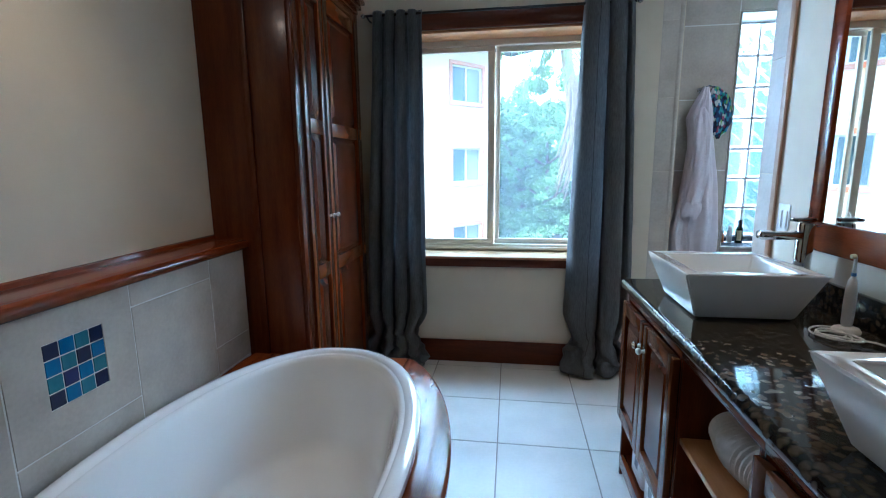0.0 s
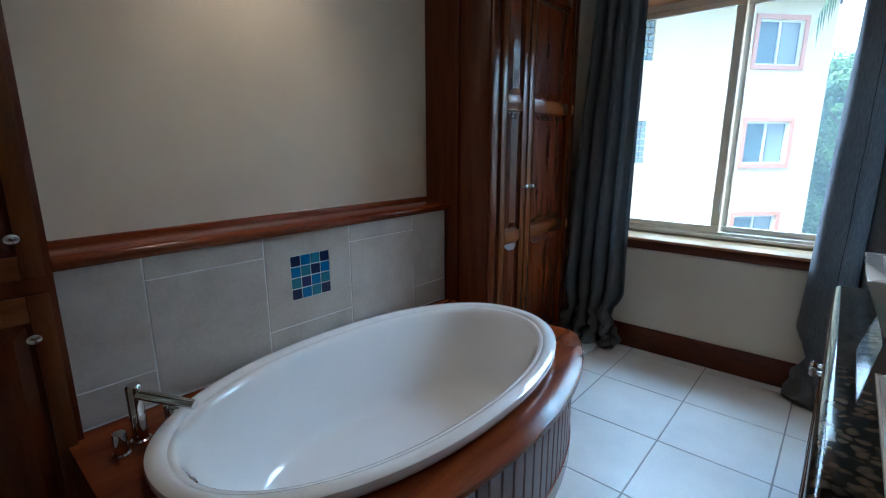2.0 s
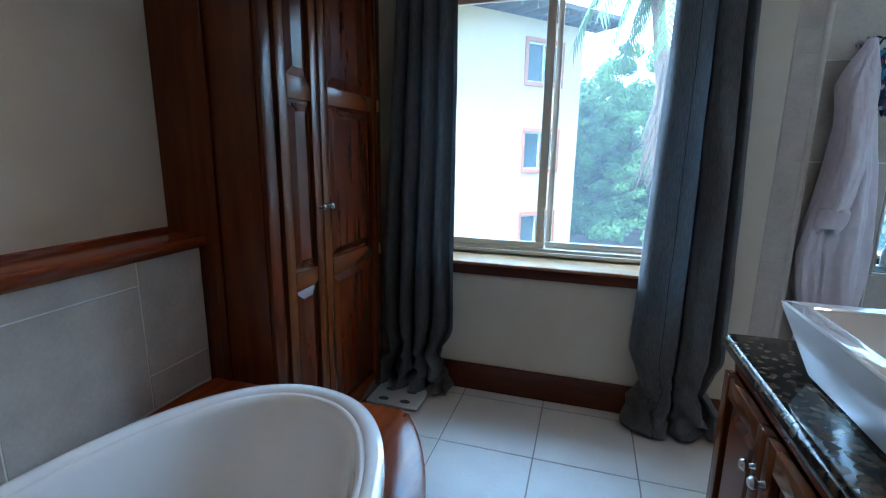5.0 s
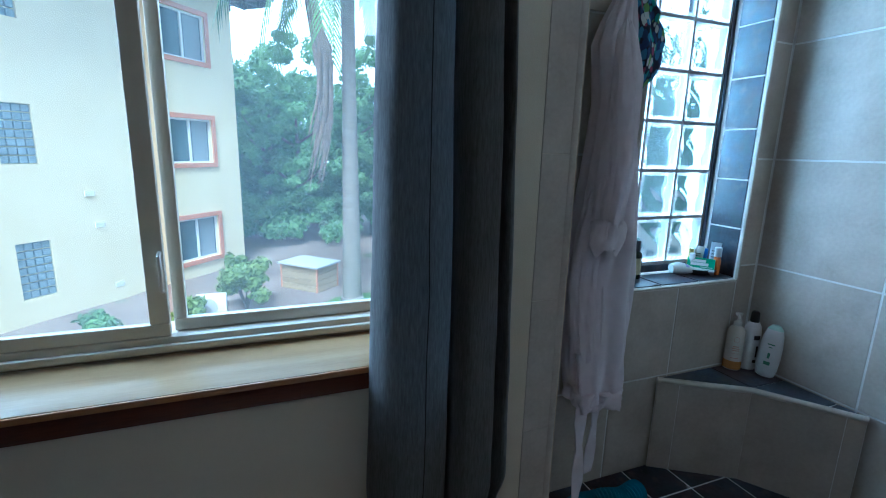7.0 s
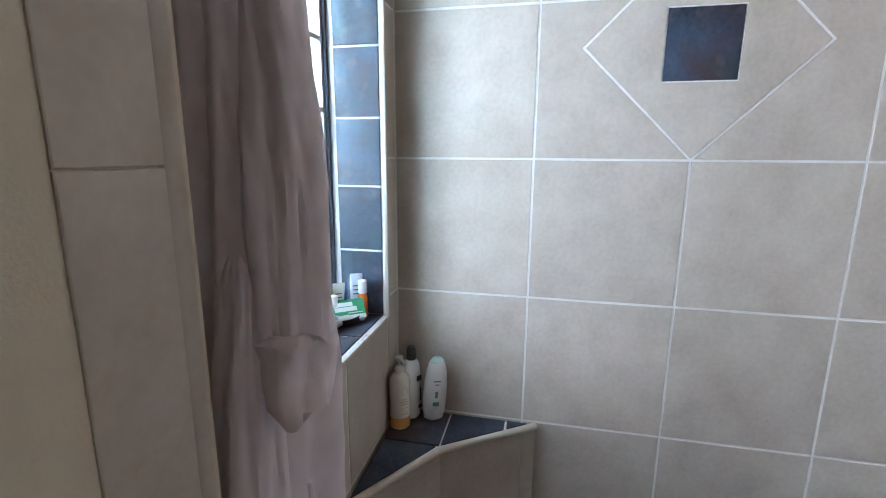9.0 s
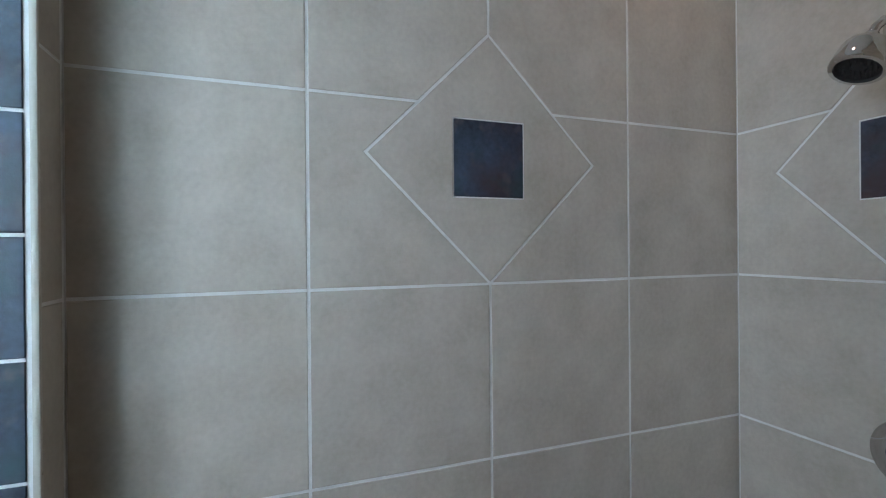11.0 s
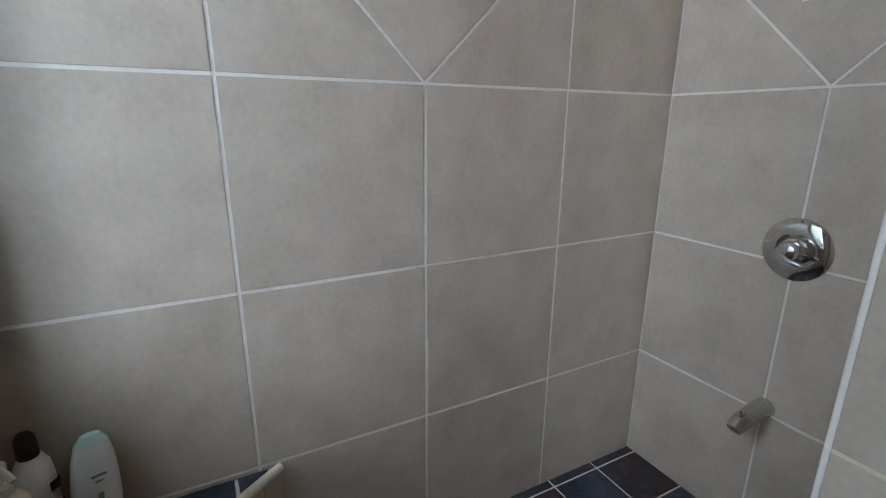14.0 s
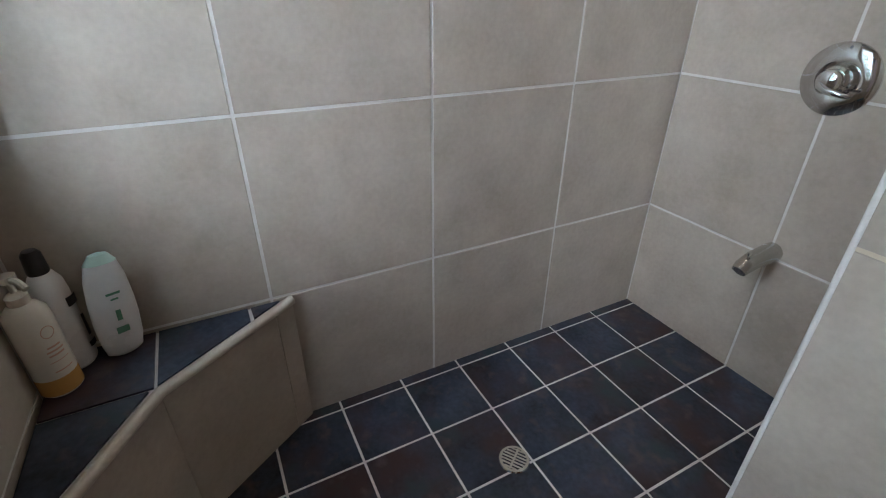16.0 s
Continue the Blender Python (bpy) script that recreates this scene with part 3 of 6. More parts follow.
# ---- tall wardrobe by the window, and the near one ----
def panel_door(parent, x, y0, y1, z0, z1, rails, stile, name="door", label="", mat_s=None):
    """A frame-and-panel door in the plane x, facing +x. rails: list of (z0, z1)."""
    bm = bmesh.new()
    t = 0.022
    box(x - t, x, y0, y0 + stile, z0, z1, 0.003, into=bm)
    box(x - t, x, y1 - stile, y1, z0, z1, 0.003, into=bm)
    door = part(name, bm, mat_s or WOOD_F_LIT, parent, label)
    for a, b in rails:
        part("rail", box(x - t, x - 0.0005, y0 + stile - 0.0005, y1 - stile + 0.0005, a, b, 0.003), WOOD_R_LIT, door)
    for (a0, a1), (b0, b1) in zip(rails, rails[1:]):
        ya, yb, za, zb = y0 + stile, y1 - stile, a1, b0
        bm = bmesh.new()
        f = [(ya, yb, za, zb, x - 0.016), (ya + 0.012, yb - 0.012, za + 0.012, zb - 0.012, x - 0.016), (ya + 0.045, yb - 0.045, za + 0.045, zb - 0.045, x - 0.003)]
        rows = [[bm.verts.new((xx, p, q)) for p, q in ((u0, v0), (u1, v0), (u1, v1), (u0, v1))] for u0, u1, v0, v1, xx in f]
        for r, s in zip(rows, rows[1:]):
            bridge(bm, r, s)
        bm.faces.new(rows[-1])
        bmesh.ops.recalc_face_normals(bm, faces=bm.faces)
        part("panel", bm, WOOD, door, smooth=False)
    return door


def knob(parent, x, y, z, r=0.014, oval=1.0):
    m = Matrix.Rotation(radians(90), 3, "Y")
    prof = [(0.0075, 0.0), (0.006, 0.006), (0.005, 0.012), (r * 0.75, 0.017), (r, 0.022), (r * 0.93, 0.028), (r * 0.6, 0.031), (0, 0.032)]
    part("knob", lathe(prof, 20, (x, y, z), m, squash=(1, oval)), PEWTER, parent, "round brushed-metal knob")


CX = -0.935
ward = thing("wardrobe", (-1.2, 2.65, 0), "tall dark cherry built-in cabinet with raised-panel doors", "cabinet")
bm = bmesh.new()
box(X_UP + 0.002, -0.968, 2.142, 2.166, 0.0, 2.40, 0.003, into=bm)
box(X_UP + 0.002, -0.968, 3.10, 3.124, 0.0, 2.40, 0.003, into=bm)
box(X_UP + 0.002, -1.40, 2.167, 3.099, 0.0, 2.40, into=bm)
box(-1.40, -0.968, 2.167, 3.099, 0.001, 0.07, into=bm)
part("body", bm, WOOD, ward)
bm = bmesh.new()
box(-1.2, -1.165, 2.128, 2.1415, 0.48, 2.40, 0.003, into=bm)
part("side_batten", bm, WOOD, ward)
bm = bmesh.new()
box(-0.967, -0.945, 2.142, 2.215, 0.0, 2.40, 0.006, into=bm)
box(-0.967, -0.945, 3.062, 3.124, 0.0, 2.40, 0.006, into=bm)
box(-0.967, -0.9455, 2.216, 3.061, 0.001, 0.05, 0.003, into=bm)
box(-0.967, -0.9455, 2.216, 3.061, 2.345, 2.40, 0.003, into=bm)
part("face_frame", bm, WOOD, ward)
R3 = [(0.06, 0.15), (0.84, 0.915), (1.60, 1.675), (2.25, 2.335)]
d1 = panel_door(ward, CX, 2.222, 2.497, 0.06, 2.335, R3, 0.058)
d2 = panel_door(ward, CX, 2.505, 3.055, 0.06, 2.335, R3, 0.062)
knob(d1, CX, 2.468, 1.165)
knob(d2, CX, 2.535, 1.165)
for z in (0.87, 1.64):
    part("hinge", box(-0.944, -0.930, 3.057, 3.07, z - 0.03, z + 0.03, 0.003), HONEY, ward)
bm = bmesh.new()
for k, (g, z0, z1) in enumerate(((0.0, 2.40, 2.425), (0.025, 2.4255, 2.455), (0.05, 2.4555, 2.48))):
    box(X_UP + 0.002, -0.94 + g, 2.128 - g * 0.6, 3.13, z0, z1, 0.006, into=bm)
part("crown", bm, WOOD_H, ward, "stepped wooden crown moulding")

near = thing("near_wardrobe", (-1.3, -0.2, 0), "dark cherry built-in cabinet with panel doors", "cabinet")
NXF = -1.2
bm = box(X_UP + 0.002, NXF - 0.022, -0.72, 0.281, 0.0, 2.40, 0.003)
part("body", bm, WOOD, near)
dlow = panel_door(near, NXF, -0.22, 0.262, 0.06, 0.985, [(0.06, 0.14), (0.905, 0.985)], 0.055)
dup = panel_door(near, NXF, -0.22, 0.262, 1.035, 2.33, [(1.035, 1.105), (2.25, 2.33)], 0.055)
panel_door(near, NXF, -0.71, -0.228, 0.06, 0.985, [(0.06, 0.14), (0.905, 0.985)], 0.055)
panel_door(near, NXF, -0.71, -0.228, 1.035, 2.33, [(1.035, 1.105), (2.25, 2.33)], 0.055)
knob(dlow, NXF, 0.205, 0.862, 0.015, 1.3)
knob(dup, NXF, 0.200, 1.158, 0.015, 1.3)


# ---- tub filler ----
fau = thing("tub_faucet", (-1.06, 0.40, 0.478), "chrome deck-mounted tub faucet with lever handles", "faucet")
ZD = 0.478
part("column", lathe([(0.03, 0), (0.03, 0.006), (0.023, 0.01), (0.023, 0.19), (0.019, 0.197), (0, 0.199)], 28, (-1.075, 0.40, ZD)), CHROME, fau)
d = Vector((0.83, 0.56, 0)).normalized()
bm = bmesh.new()
tube([Vector((-1.075, 0.40, ZD + 0.165)) + d * t - Vector((0, 0, 0.12 * t)) for t in (0.015, 0.08, 0.14, 0.205)], [0.0175, 0.0165, 0.016, 0.015], 16, into=bm)
part("spout", bm, CHROME, fau)
for hx, hy in ((-1.035, 0.335), (-1.10, 0.50)):
    hb = part("handle", lathe([(0.026, 0), (0.026, 0.006), (0.02, 0.01), (0.021, 0.06), (0.018, 0.075), (0, 0.078)], 24, (hx, hy, ZD)), CHROME, fau)
    part("lever", box(hx - 0.008, hx + 0.05, hy - 0.007, hy + 0.007, ZD + 0.064, ZD + 0.076, 0.004), CHROME, hb)


# ---- vanity ----
VX, CZ = 0.583, 0.93
van = [("vanity_cabinet", 1.425, 2.075, "cherry vanity cabinet with two doors over an open bay"), ("vanity_shelf_unit", 0.955, 1.4245, "open cherry vanity shelf bay between two cabinets"),
       ("vanity_cabinet", 0.30, 0.9545, "cherry vanity cabinet with panel doors"), ("vanity_cabinet", -0.45, 0.2995, "cherry vanity cabinet with panel doors")]


def vdoor(parent, y0, y1, z0, z1, kn=None):
    """A vanity door, facing -x."""
    x, st = VX - 0.002, 0.05
    bm = bmesh.new()
    box(x - 0.022, x, y0, y0 + st, z0, z1, 0.003, into=bm)
    box(x - 0.022, x, y1 - st, y1, z0, z1, 0.003, into=bm)
    door = part("door", bm, WOOD_F_LIT, parent)
    for a, b in ((z0, z0 + 0.055), (z1 - 0.055, z1)):
        part("rail", box(x - 0.0215, x, y0 + st - 0.0005, y1 - st + 0.0005, a, b, 0.003), WOOD_R_LIT, door)
    bm = bmesh.new()
    f = [(0, x - 0.006), (0.01, x - 0.006), (0.035, x - 0.017)]
    rows = [[bm.verts.new((xx, p, q)) for p, q in ((y0 + st + g, z0 + 0.055 + g), (y1 - st - g, z0 + 0.055 + g), (y1 - st - g, z1 - 0.055 - g), (y0 + st + g, z1 - 0.055 - g))] for g, xx in f]
    for r, s in zip(rows, rows[1:]):
        bridge(bm, r, s)
    bm.faces.new(rows[-1])
    bmesh.ops.recalc_face_normals(bm, faces=bm.faces)
    part("panel", bm, WOOD, door, smooth=False)
    if kn is not None:
        m = Matrix.Rotation(radians(-90), 3, "Y")
        part("knob", lathe([(0.008, 0), (0.005, 0.012), (0.012, 0.017), (0.014, 0.023), (0.009, 0.03), (0, 0.031)], 20, (x - 0.022, kn, z1 - 0.095), m), PEWTER, door, "round brushed-metal knob")


for k, (nm, y0, y1, lb) in enumerate(van):
    u = thing(nm, (0.85, (y0 + y1) / 2, 0), lb, "cabinet", "vanity units")
    bm = bmesh.new()
    box(VX, X_VAN - 0.002, y0, y0 + 0.018, 0.0, 0.885, 0.002, into=bm)
    box(VX, X_VAN - 0.002, y1 - 0.018, y1, 0.0, 0.885, 0.002, into=bm)
    box(X_VAN - 0.015, X_VAN - 0.003, y0 + 0.0185, y1 - 0.0185, 0.0, 0.885, into=bm)
    box(VX + 0.02, X_VAN - 0.016, y0 + 0.0185, y1 - 0.0185, 0.085, 0.10, into=bm)
    part("body", bm, WOOD, u)
    part("top_rail", box(VX - 0.001, VX + 0.02, y0, y1, 0.845, 0.8855, 0.002), WOOD_H, u)
    part("bottom_rail", box(VX - 0.001, VX + 0.0195, y0, y1, 0.04, 0.10, 0.002), WOOD_H, u)
    if k == 1:
        part("shelf", box(VX + 0.005, X_VAN - 0.016, y0 + 0.019, y1 - 0.019, 0.575, 0.595, 0.003), HONEY, u, "honey-coloured wooden shelf")
    else:
        part("floor_board", box(VX + 0.005, X_VAN - 0.016, y0 + 0.019, y1 - 0.019, 0.30, 0.315, 0.002), WOOD, u)
        mid = (y0 + y1) / 2
        vdoor(u, y0 + 0.004, mid - 0.002, 0.30, 0.84, mid - 0.03)
        vdoor(u, mid + 0.002, y1 - 0.004, 0.30, 0.84, mid + 0.03)

top = thing("countertop", (0.84, 0.85, 0.886), "polished dark granite worktop with pale mottling", "countertop")
bm = bmesh.new()
prof = [(X_VAN - 0.003, 0.8865), (0.569, 0.8865), (0.559, 0.891), (0.554, 0.900), (0.553, 0.910), (0.556, 0.921), (0.564, 0.928), (0.575, CZ), (X_VAN - 0.003, CZ)]
a = [bm.verts.new((x, -0.47, z)) for x, z in prof]
b = [bm.verts.new((x, 2.107, z)) for x, z in prof]
for i in range(len(prof)):
    bm.faces.new((a[i], a[(i + 1) % len(prof)], b[(i + 1) % len(prof)], b[i]))
bm.faces.new(a)
bm.faces.new(b)
bmesh.ops.recalc_face_normals(bm, faces=bm.faces)
part("slab", bm, GRANITE, top)
part("backsplash", box(X_VAN - 0.022, X_VAN - 0.003, -0.47, 2.107, CZ + 0.0005, CZ + 0.10, 0.003), GRANITE, top)


def build_sink(yc, lab):
    s = thing("vessel_sink", (0.81, yc, CZ), lab, "sink", "vessel sinks on the vanity")
    bm = bmesh.new()

    def sq(h, z, cx=0.81):
        return [bm.verts.new((cx + u * h, yc + v * h, z)) for u, v in ((-1, -1), (1, -1), (1, 1), (-1, 1))]
    rows = [sq(0.125, CZ + 0.0005), sq(0.150, CZ + 0.006), sq(0.205, CZ + 0.155), sq(0.204, CZ + 0.160), sq(0.160, CZ + 0.160), sq(0.156, CZ + 0.156), sq(0.125, CZ + 0.05), sq(0.03, CZ + 0.04)]
    bm.faces.new(rows[0])
    for r, q in zip(rows, rows[1:]):
        bridge(bm, r, q)
    bm.faces.new(rows[-1])
    bmesh.ops.recalc_face_normals(bm, faces=bm.faces)
    es = [e for e in bm.edges if e.calc_length() > 0.02]
    bmesh.ops.bevel(bm, geom=es, offset=0.004, segments=2, affect="EDGES")
    part("basin", bm, PORCELAIN, s)
    part("drain", lathe([(0, 0.006), (0.02, 0.005), (0.026, 0.0)], 20, (0.81, yc, CZ + 0.041)), CHROME, s)


build_sink(1.713, "square white porcelain vessel sink with sloping sides")
build_sink(0.695, "square white porcelain vessel sink with sloping sides")


def build_faucet(yc):
    f = thing("sink_faucet", (1.062, yc, CZ), "tall chrome single-lever basin faucet", "faucet", "basin faucets")
    x = 1.062
    part("column", lathe([(0.031, 0), (0.031, 0.006), (0.025, 0.01), (0.0265, 0.29), (0.024, 0.297), (0, 0.299)], 28, (x, yc, CZ)), CHROME, f)
    part("spout", box(x - 0.15, x - 0.012, yc - 0.022, yc + 0.022, CZ + 0.238, CZ + 0.268, 0.009), CHROME, f)
    part("lever", box(x - 0.05, x + 0.026, yc - 0.014, yc + 0.014, CZ + 0.2995, CZ + 0.315, 0.006), CHROME, f)


build_faucet(1.74)
build_faucet(0.72)

mir = thing("mirror", (X_VAN, 0.9, 1.12), "large wall mirror in a wide dark wooden frame", "mirror")
bm = bmesh.new()
MX = X_VAN - 0.026
for s in ((-0.2, 1.83, 1.125, 1.225), (-0.2, 1.83, 2.30, 2.40), (1.765, 1.83, 1.2255, 2.2995), (-0.2, -0.135, 1.2255, 2.2995)):
    box(MX, X_VAN - 0.001, s[0], s[1], s[2], s[3], 0.005, into=bm)
part("mirror_frame", bm, WOOD_H, mir)
part("mirror_glass", box(MX + 0.008, X_VAN - 0.002, -0.134, 1.764, 1.226, 2.299), MIRROR, mir, "clear silvered mirror glass", smooth=False)


# ---- curtains ----
FABRIC = Mat("grey_linen", (0.026, 0.026, 0.025), (0.20, 0.195, 0.188), 210, 0.9, bump=0.6, fine=520, stretch=(1, 1, 0.12))
trl, mxf = FABRIC.node("ShaderNodeBsdfTranslucent"), FABRIC.node("ShaderNodeMixShader")
trl.inputs[0].default_value = (0.26, 0.29, 0.31, 1)
mxf.inputs[0].default_value = 0.35
FABRIC.link(FABRIC.b.outputs[0], mxf.inputs[1])
FABRIC.link(trl.outputs[0], mxf.inputs[2])
FABRIC.link(mxf.outputs[0], FABRIC.t.nodes["Material Output"].inputs[0])
FABRIC.b.inputs["Sheen Weight"].default_value = 0.3
FABRIC = FABRIC.m
SEAM = Mat("dark_thread", (0.010, 0.011, 0.013), (0.02, 0.022, 0.025), 60, 0.9, bump=0.2).m


def smooth_line(pts, per):
    """A Catmull-Rom line through plan points."""
    out = []
    for k in range(len(pts) - 1):
        p0, p1, p2, p3 = (Vector(pts[min(max(q, 0), len(pts) - 1)]) for q in (k - 1, k, k + 1, k + 2))
        for i in range(per):
            t = i / per
            out.append(0.5 * (2 * p1 + (p2 - p0) * t + (2 * p0 - 5 * p1 + 4 * p2 - p3) * t * t + (3 * p1 - p0 - 3 * p2 + p3) * t ** 3))
    return out + [Vector(pts[-1])]


def curtain(xt0, xt1, xb0, xb1, folds, seed, lab, seam=None):
    """A hanging cloth: folds is its plan line as (share of the width, y); the hem lies crumpled on the floor."""
    c = thing("curtain", ((xt0 + xt1) / 2, 3.16, 0), lab, "curtain", "window curtains")
    bm = bmesh.new()
    nv, zt, hem = 104, 2.425, 0.42
    plan = smooth_line(folds, 9)
    grid = []
    for j in range(nv + 1):
        v = j / nv
        v = v * 0.86 if v < 0.6 else 0.516 + (v - 0.6) * 1.21
        z = zt + (0.014 - zt) * v
        low = max(0.0, (hem - z) / hem)
        mid = (xt0 + (xb0 - xt0) * v + xt1 + (xb1 - xt1) * v) / 2
        row = []
        for i, (u, y) in enumerate(plan):
            deep = 0.45 + 0.55 * min(1, v * 3)
            w = u + 0.03 * noise.noise(Vector((u * 2.5, v * 2.2, seed)))
            x = (xt0 + (xb0 - xt0) * v) * (1 - w) + (xt1 + (xb1 - xt1) * v) * w
            yy = 3.165 + (y - 3.165) * (deep if y > 3.165 else 1.5 * deep) + 0.012 * noise.noise(Vector((x * 5, z * 1.6, seed + 4))) + 0.004 * noise.noise(Vector((x * 22, z * 6, seed)))
            x += 0.006 * noise.noise(Vector((u * 9, z * 3, seed + 9)))
            if low:
                a = noise.noise(Vector((u * 4.0, z * 11, seed + 2)))
                b = noise.noise(Vector((u * 7.0 + 3, z * 19, seed + 7)))
                yy += low * (-0.055 * low + 0.085 * a + 0.045 * b)
                x += (mid - x) * 0.55 * math.sin(math.pi * min(1, low * 1.25)) ** 2 * 0.5 + low * (0.050 * b + 0.04 * noise.noise(Vector((u * 3, z * 15, seed + 11))))
                z1 = z + low * 0.045 * (0.3 + a)
            else:
                z1 = z
            row.append(bm.verts.new((x, max(3.03, min(yy, 3.222)), max(z1, 0.012))))
        grid.append(row)
    line = [tuple(row[seam].co + Vector((0, -0.0025, 0))) for row in grid] if seam else None
    for r0, r1 in zip(grid, grid[1:]):
        for i in range(len(r0) - 1):
            bm.faces.new((r0[i], r0[i + 1], r1[i + 1], r1[i]))
    p = part("cloth", bm, FABRIC, c)
    md = p.modifiers.new("thick", "SOLIDIFY")
    md.thickness = 0.003
    p.data.shade_smooth()
    if line:
        part("seam", tube(line, 0.0016, 6), SEAM, c, "dark stitched vertical seam")
    return c


NARROW = [(0, 3.17), (0.04, 3.13), (0.12, 3.125), (0.17, 3.16), (0.155, 3.20), (0.20, 3.213), (0.25, 3.17), (0.28, 3.13), (0.36, 3.12), (0.42, 3.15), (0.40, 3.20), (0.45, 3.213), (0.49, 3.16), (0.52, 3.13),
          (0.60, 3.122), (0.66, 3.15), (0.64, 3.20), (0.70, 3.213), (0.73, 3.17), (0.76, 3.135), (0.84, 3.13), (0.88, 3.17), (0.90, 3.20), (0.95, 3.18), (1.0, 3.15)]
BROAD = [(0, 3.205), (0.01, 3.17), (0.08, 3.135), (0.25, 3.122), (0.42, 3.128), (0.49, 3.15), (0.465, 3.19), (0.51, 3.215), (0.555, 3.18), (0.535, 3.14), (0.60, 3.115), (0.74, 3.118), (0.83, 3.135), (0.81, 3.18), (0.86, 3.212), (0.90, 3.17), (0.93, 3.14), (1.0, 3.165)]
curtain(-0.85, -0.525, -0.985, -0.52, NARROW, 3, "long charcoal-grey linen curtain reaching the floor")
curtain(0.495, 0.79, 0.425, 0.88, BROAD, 8, "long charcoal-grey linen curtain reaching the floor", seam=30)
rod = thing("curtain_rod", (-0.07, 3.165, 2.41), "thin black iron curtain rod", "curtain rod")
part("bar", tube([(-0.90, 3.165, 2.405), (0.80, 3.165, 2.405)], 0.008, 12), ROD, rod)
for x in (-0.905, 0.805):
    part("finial", lathe([(0.008, 0), (0.014, 0.005), (0.016, 0.015), (0.01, 0.026), (0, 0.03)], 16, (x, 3.165, 2.405), Matrix.Rotation(radians(90 if x > 0 else -90), 3, "Y")), PEWTER, rod)
for x in (-0.89, 0.79):
    part("bracket", tube([(x, 3.165, 2.397), (x, 3.20, 2.39), (x, 3.254, 2.39)], 0.006, 8), ROD, rod)


# ---- shower: glass blocks ----
def block_mesh():
    bm = bmesh.new()
    n, h, d = 14, 0.0925, 0.04
    faces = {}
    for side, sg in (("f", -1), ("b", 1)):
        g = []
        for j in range(n + 1):
            row = []
            for i in range(n + 1):
                u, v = 2 * i / n - 1, 2 * j / n - 1
                e = min(1.0, 5 * (1 - max(abs(u), abs(v))))
                wv = 0.0075 * noise.noise(Vector((u * 1.5, v * 1.0 + (0 if sg < 0 else 7), 3.1))) + 0.005 * math.sin(5.2 * u + 2.6 * v + 1.7 * math.sin(3 * v))
                y = sg * (d - 0.004 * max(0, max(abs(u), abs(v)) - 0.86) / 0.14) + sg * e * (-0.004 + wv * 0.95)
                row.append(bm.verts.new((u * h, y, v * 0.0955)))
            g.append(row)
        faces[side] = g
        for j in range(n):
            for i in range(n):
                fc = bm.faces.new((g[j][i], g[j][i + 1], g[j + 1][i + 1], g[j + 1][i]))
                fc.material_index = 1 if min(i, j, n - 1 - i, n - 1 - j) < 1 else 0
    f, b = faces["f"], faces["b"]
    rim = lambda g: [g[0][i] for i in range(n)] + [g[j][n] for j in range(n)] + [g[n][n - i] for i in range(n)] + [g[n - j][0] for j in range(n)]
    bridge(bm, rim(f), rim(b))
    bmesh.ops.recalc_face_normals(bm, faces=bm.faces)
    return finish(bm, "glass_block", (BLOCK, EDGE_GLASS), True)


gwin = thing("window_2", (1.8, 3.63, 0.912), "wavy clear glass block window with dark mortar", "window", "", "structure")
BM = block_mesh()
for i in range(3):
    for j in range(7):
        o = new("glass_block", BM)
        o.location = Vector((1.605 + 0.2 * i, 3.632, 0.912 + 0.1035 + 0.206 * j)) - Vector((1.8, 3.63, 0.912))
        if (i + 2 * j) % 2:
            o.rotation_euler = (0, math.pi, 0)
        o.parent = gwin
        o.visible_shadow = False
bm = bmesh.new()
for i in range(4):
    x = 1.505 + 0.2 * i
    box(x - 0.0075, x + 0.0075, 3.598, 3.665, 0.912, 2.356, into=bm)
for j in range(8):
    z = 0.912 + 0.206 * j
    for i in range(3):
        box(1.5127 + 0.2 * i, 1.6973 + 0.2 * i, 3.5985, 3.665, z - 0.0074, z + 0.0074, into=bm)
part("mortar", bm, MORTAR, gwin)
part("border", box(2.113, NX1 - 0.001, 3.588, 3.665, 0.90, 2.36, 0.002), SLATE, gwin, "dark slate strip beside the glass blocks")

# ---- shower bench ----
bench = thing("shower_bench", (2.05, 3.2, Z_SH), "corner shower bench with dark slate seat and beige tiled front", "bench")
BL, BMID, BR = Vector((1.735, 3.404)), Vector((2.046, 3.207)), Vector((2.248, 2.905))
BZ = 0.458
part("core", prism([(2.248, 3.404), BL[:], BMID[:], BR[:]], Z_SH, BZ - 0.006), GROUT, bench)
part("seat_tile", prism([(2.052, 3.401), (2.245, 3.401), (2.245, 3.213), (2.052, 3.213)], BZ - 0.005, BZ), SLATE, bench, smooth=False)
part("seat_tile", prism([(2.045, 3.401), (1.765, 3.401), (2.045, 3.222)], BZ - 0.005, BZ), SLATE, bench, smooth=False)
part("seat_tile", prism([(2.245, 3.206), (2.055, 3.206), (2.19, 3.012), (2.245, 3.012)], BZ - 0.005, BZ), SLATE, bench, smooth=False)
part("seat_tile", prism([(2.245, 3.005), (2.197, 3.003), (2.245, 2.935)], BZ - 0.005, BZ), SLATE, bench, smooth=False)


def bench_face(p, q, a, b):
    t = (q - p).normalized()
    n = Vector((-t.y, t.x))
    if n.dot(Vector((-1, -1))) < 0:
        n = -n
    u, v = p + t * a, p + t * b
    part("front_tile", prism([u[:], v[:], (v + n * 0.003)[:], (u + n * 0.003)[:]], Z_SH + 0.003, BZ - 0.022), TILE, bench, smooth=False)


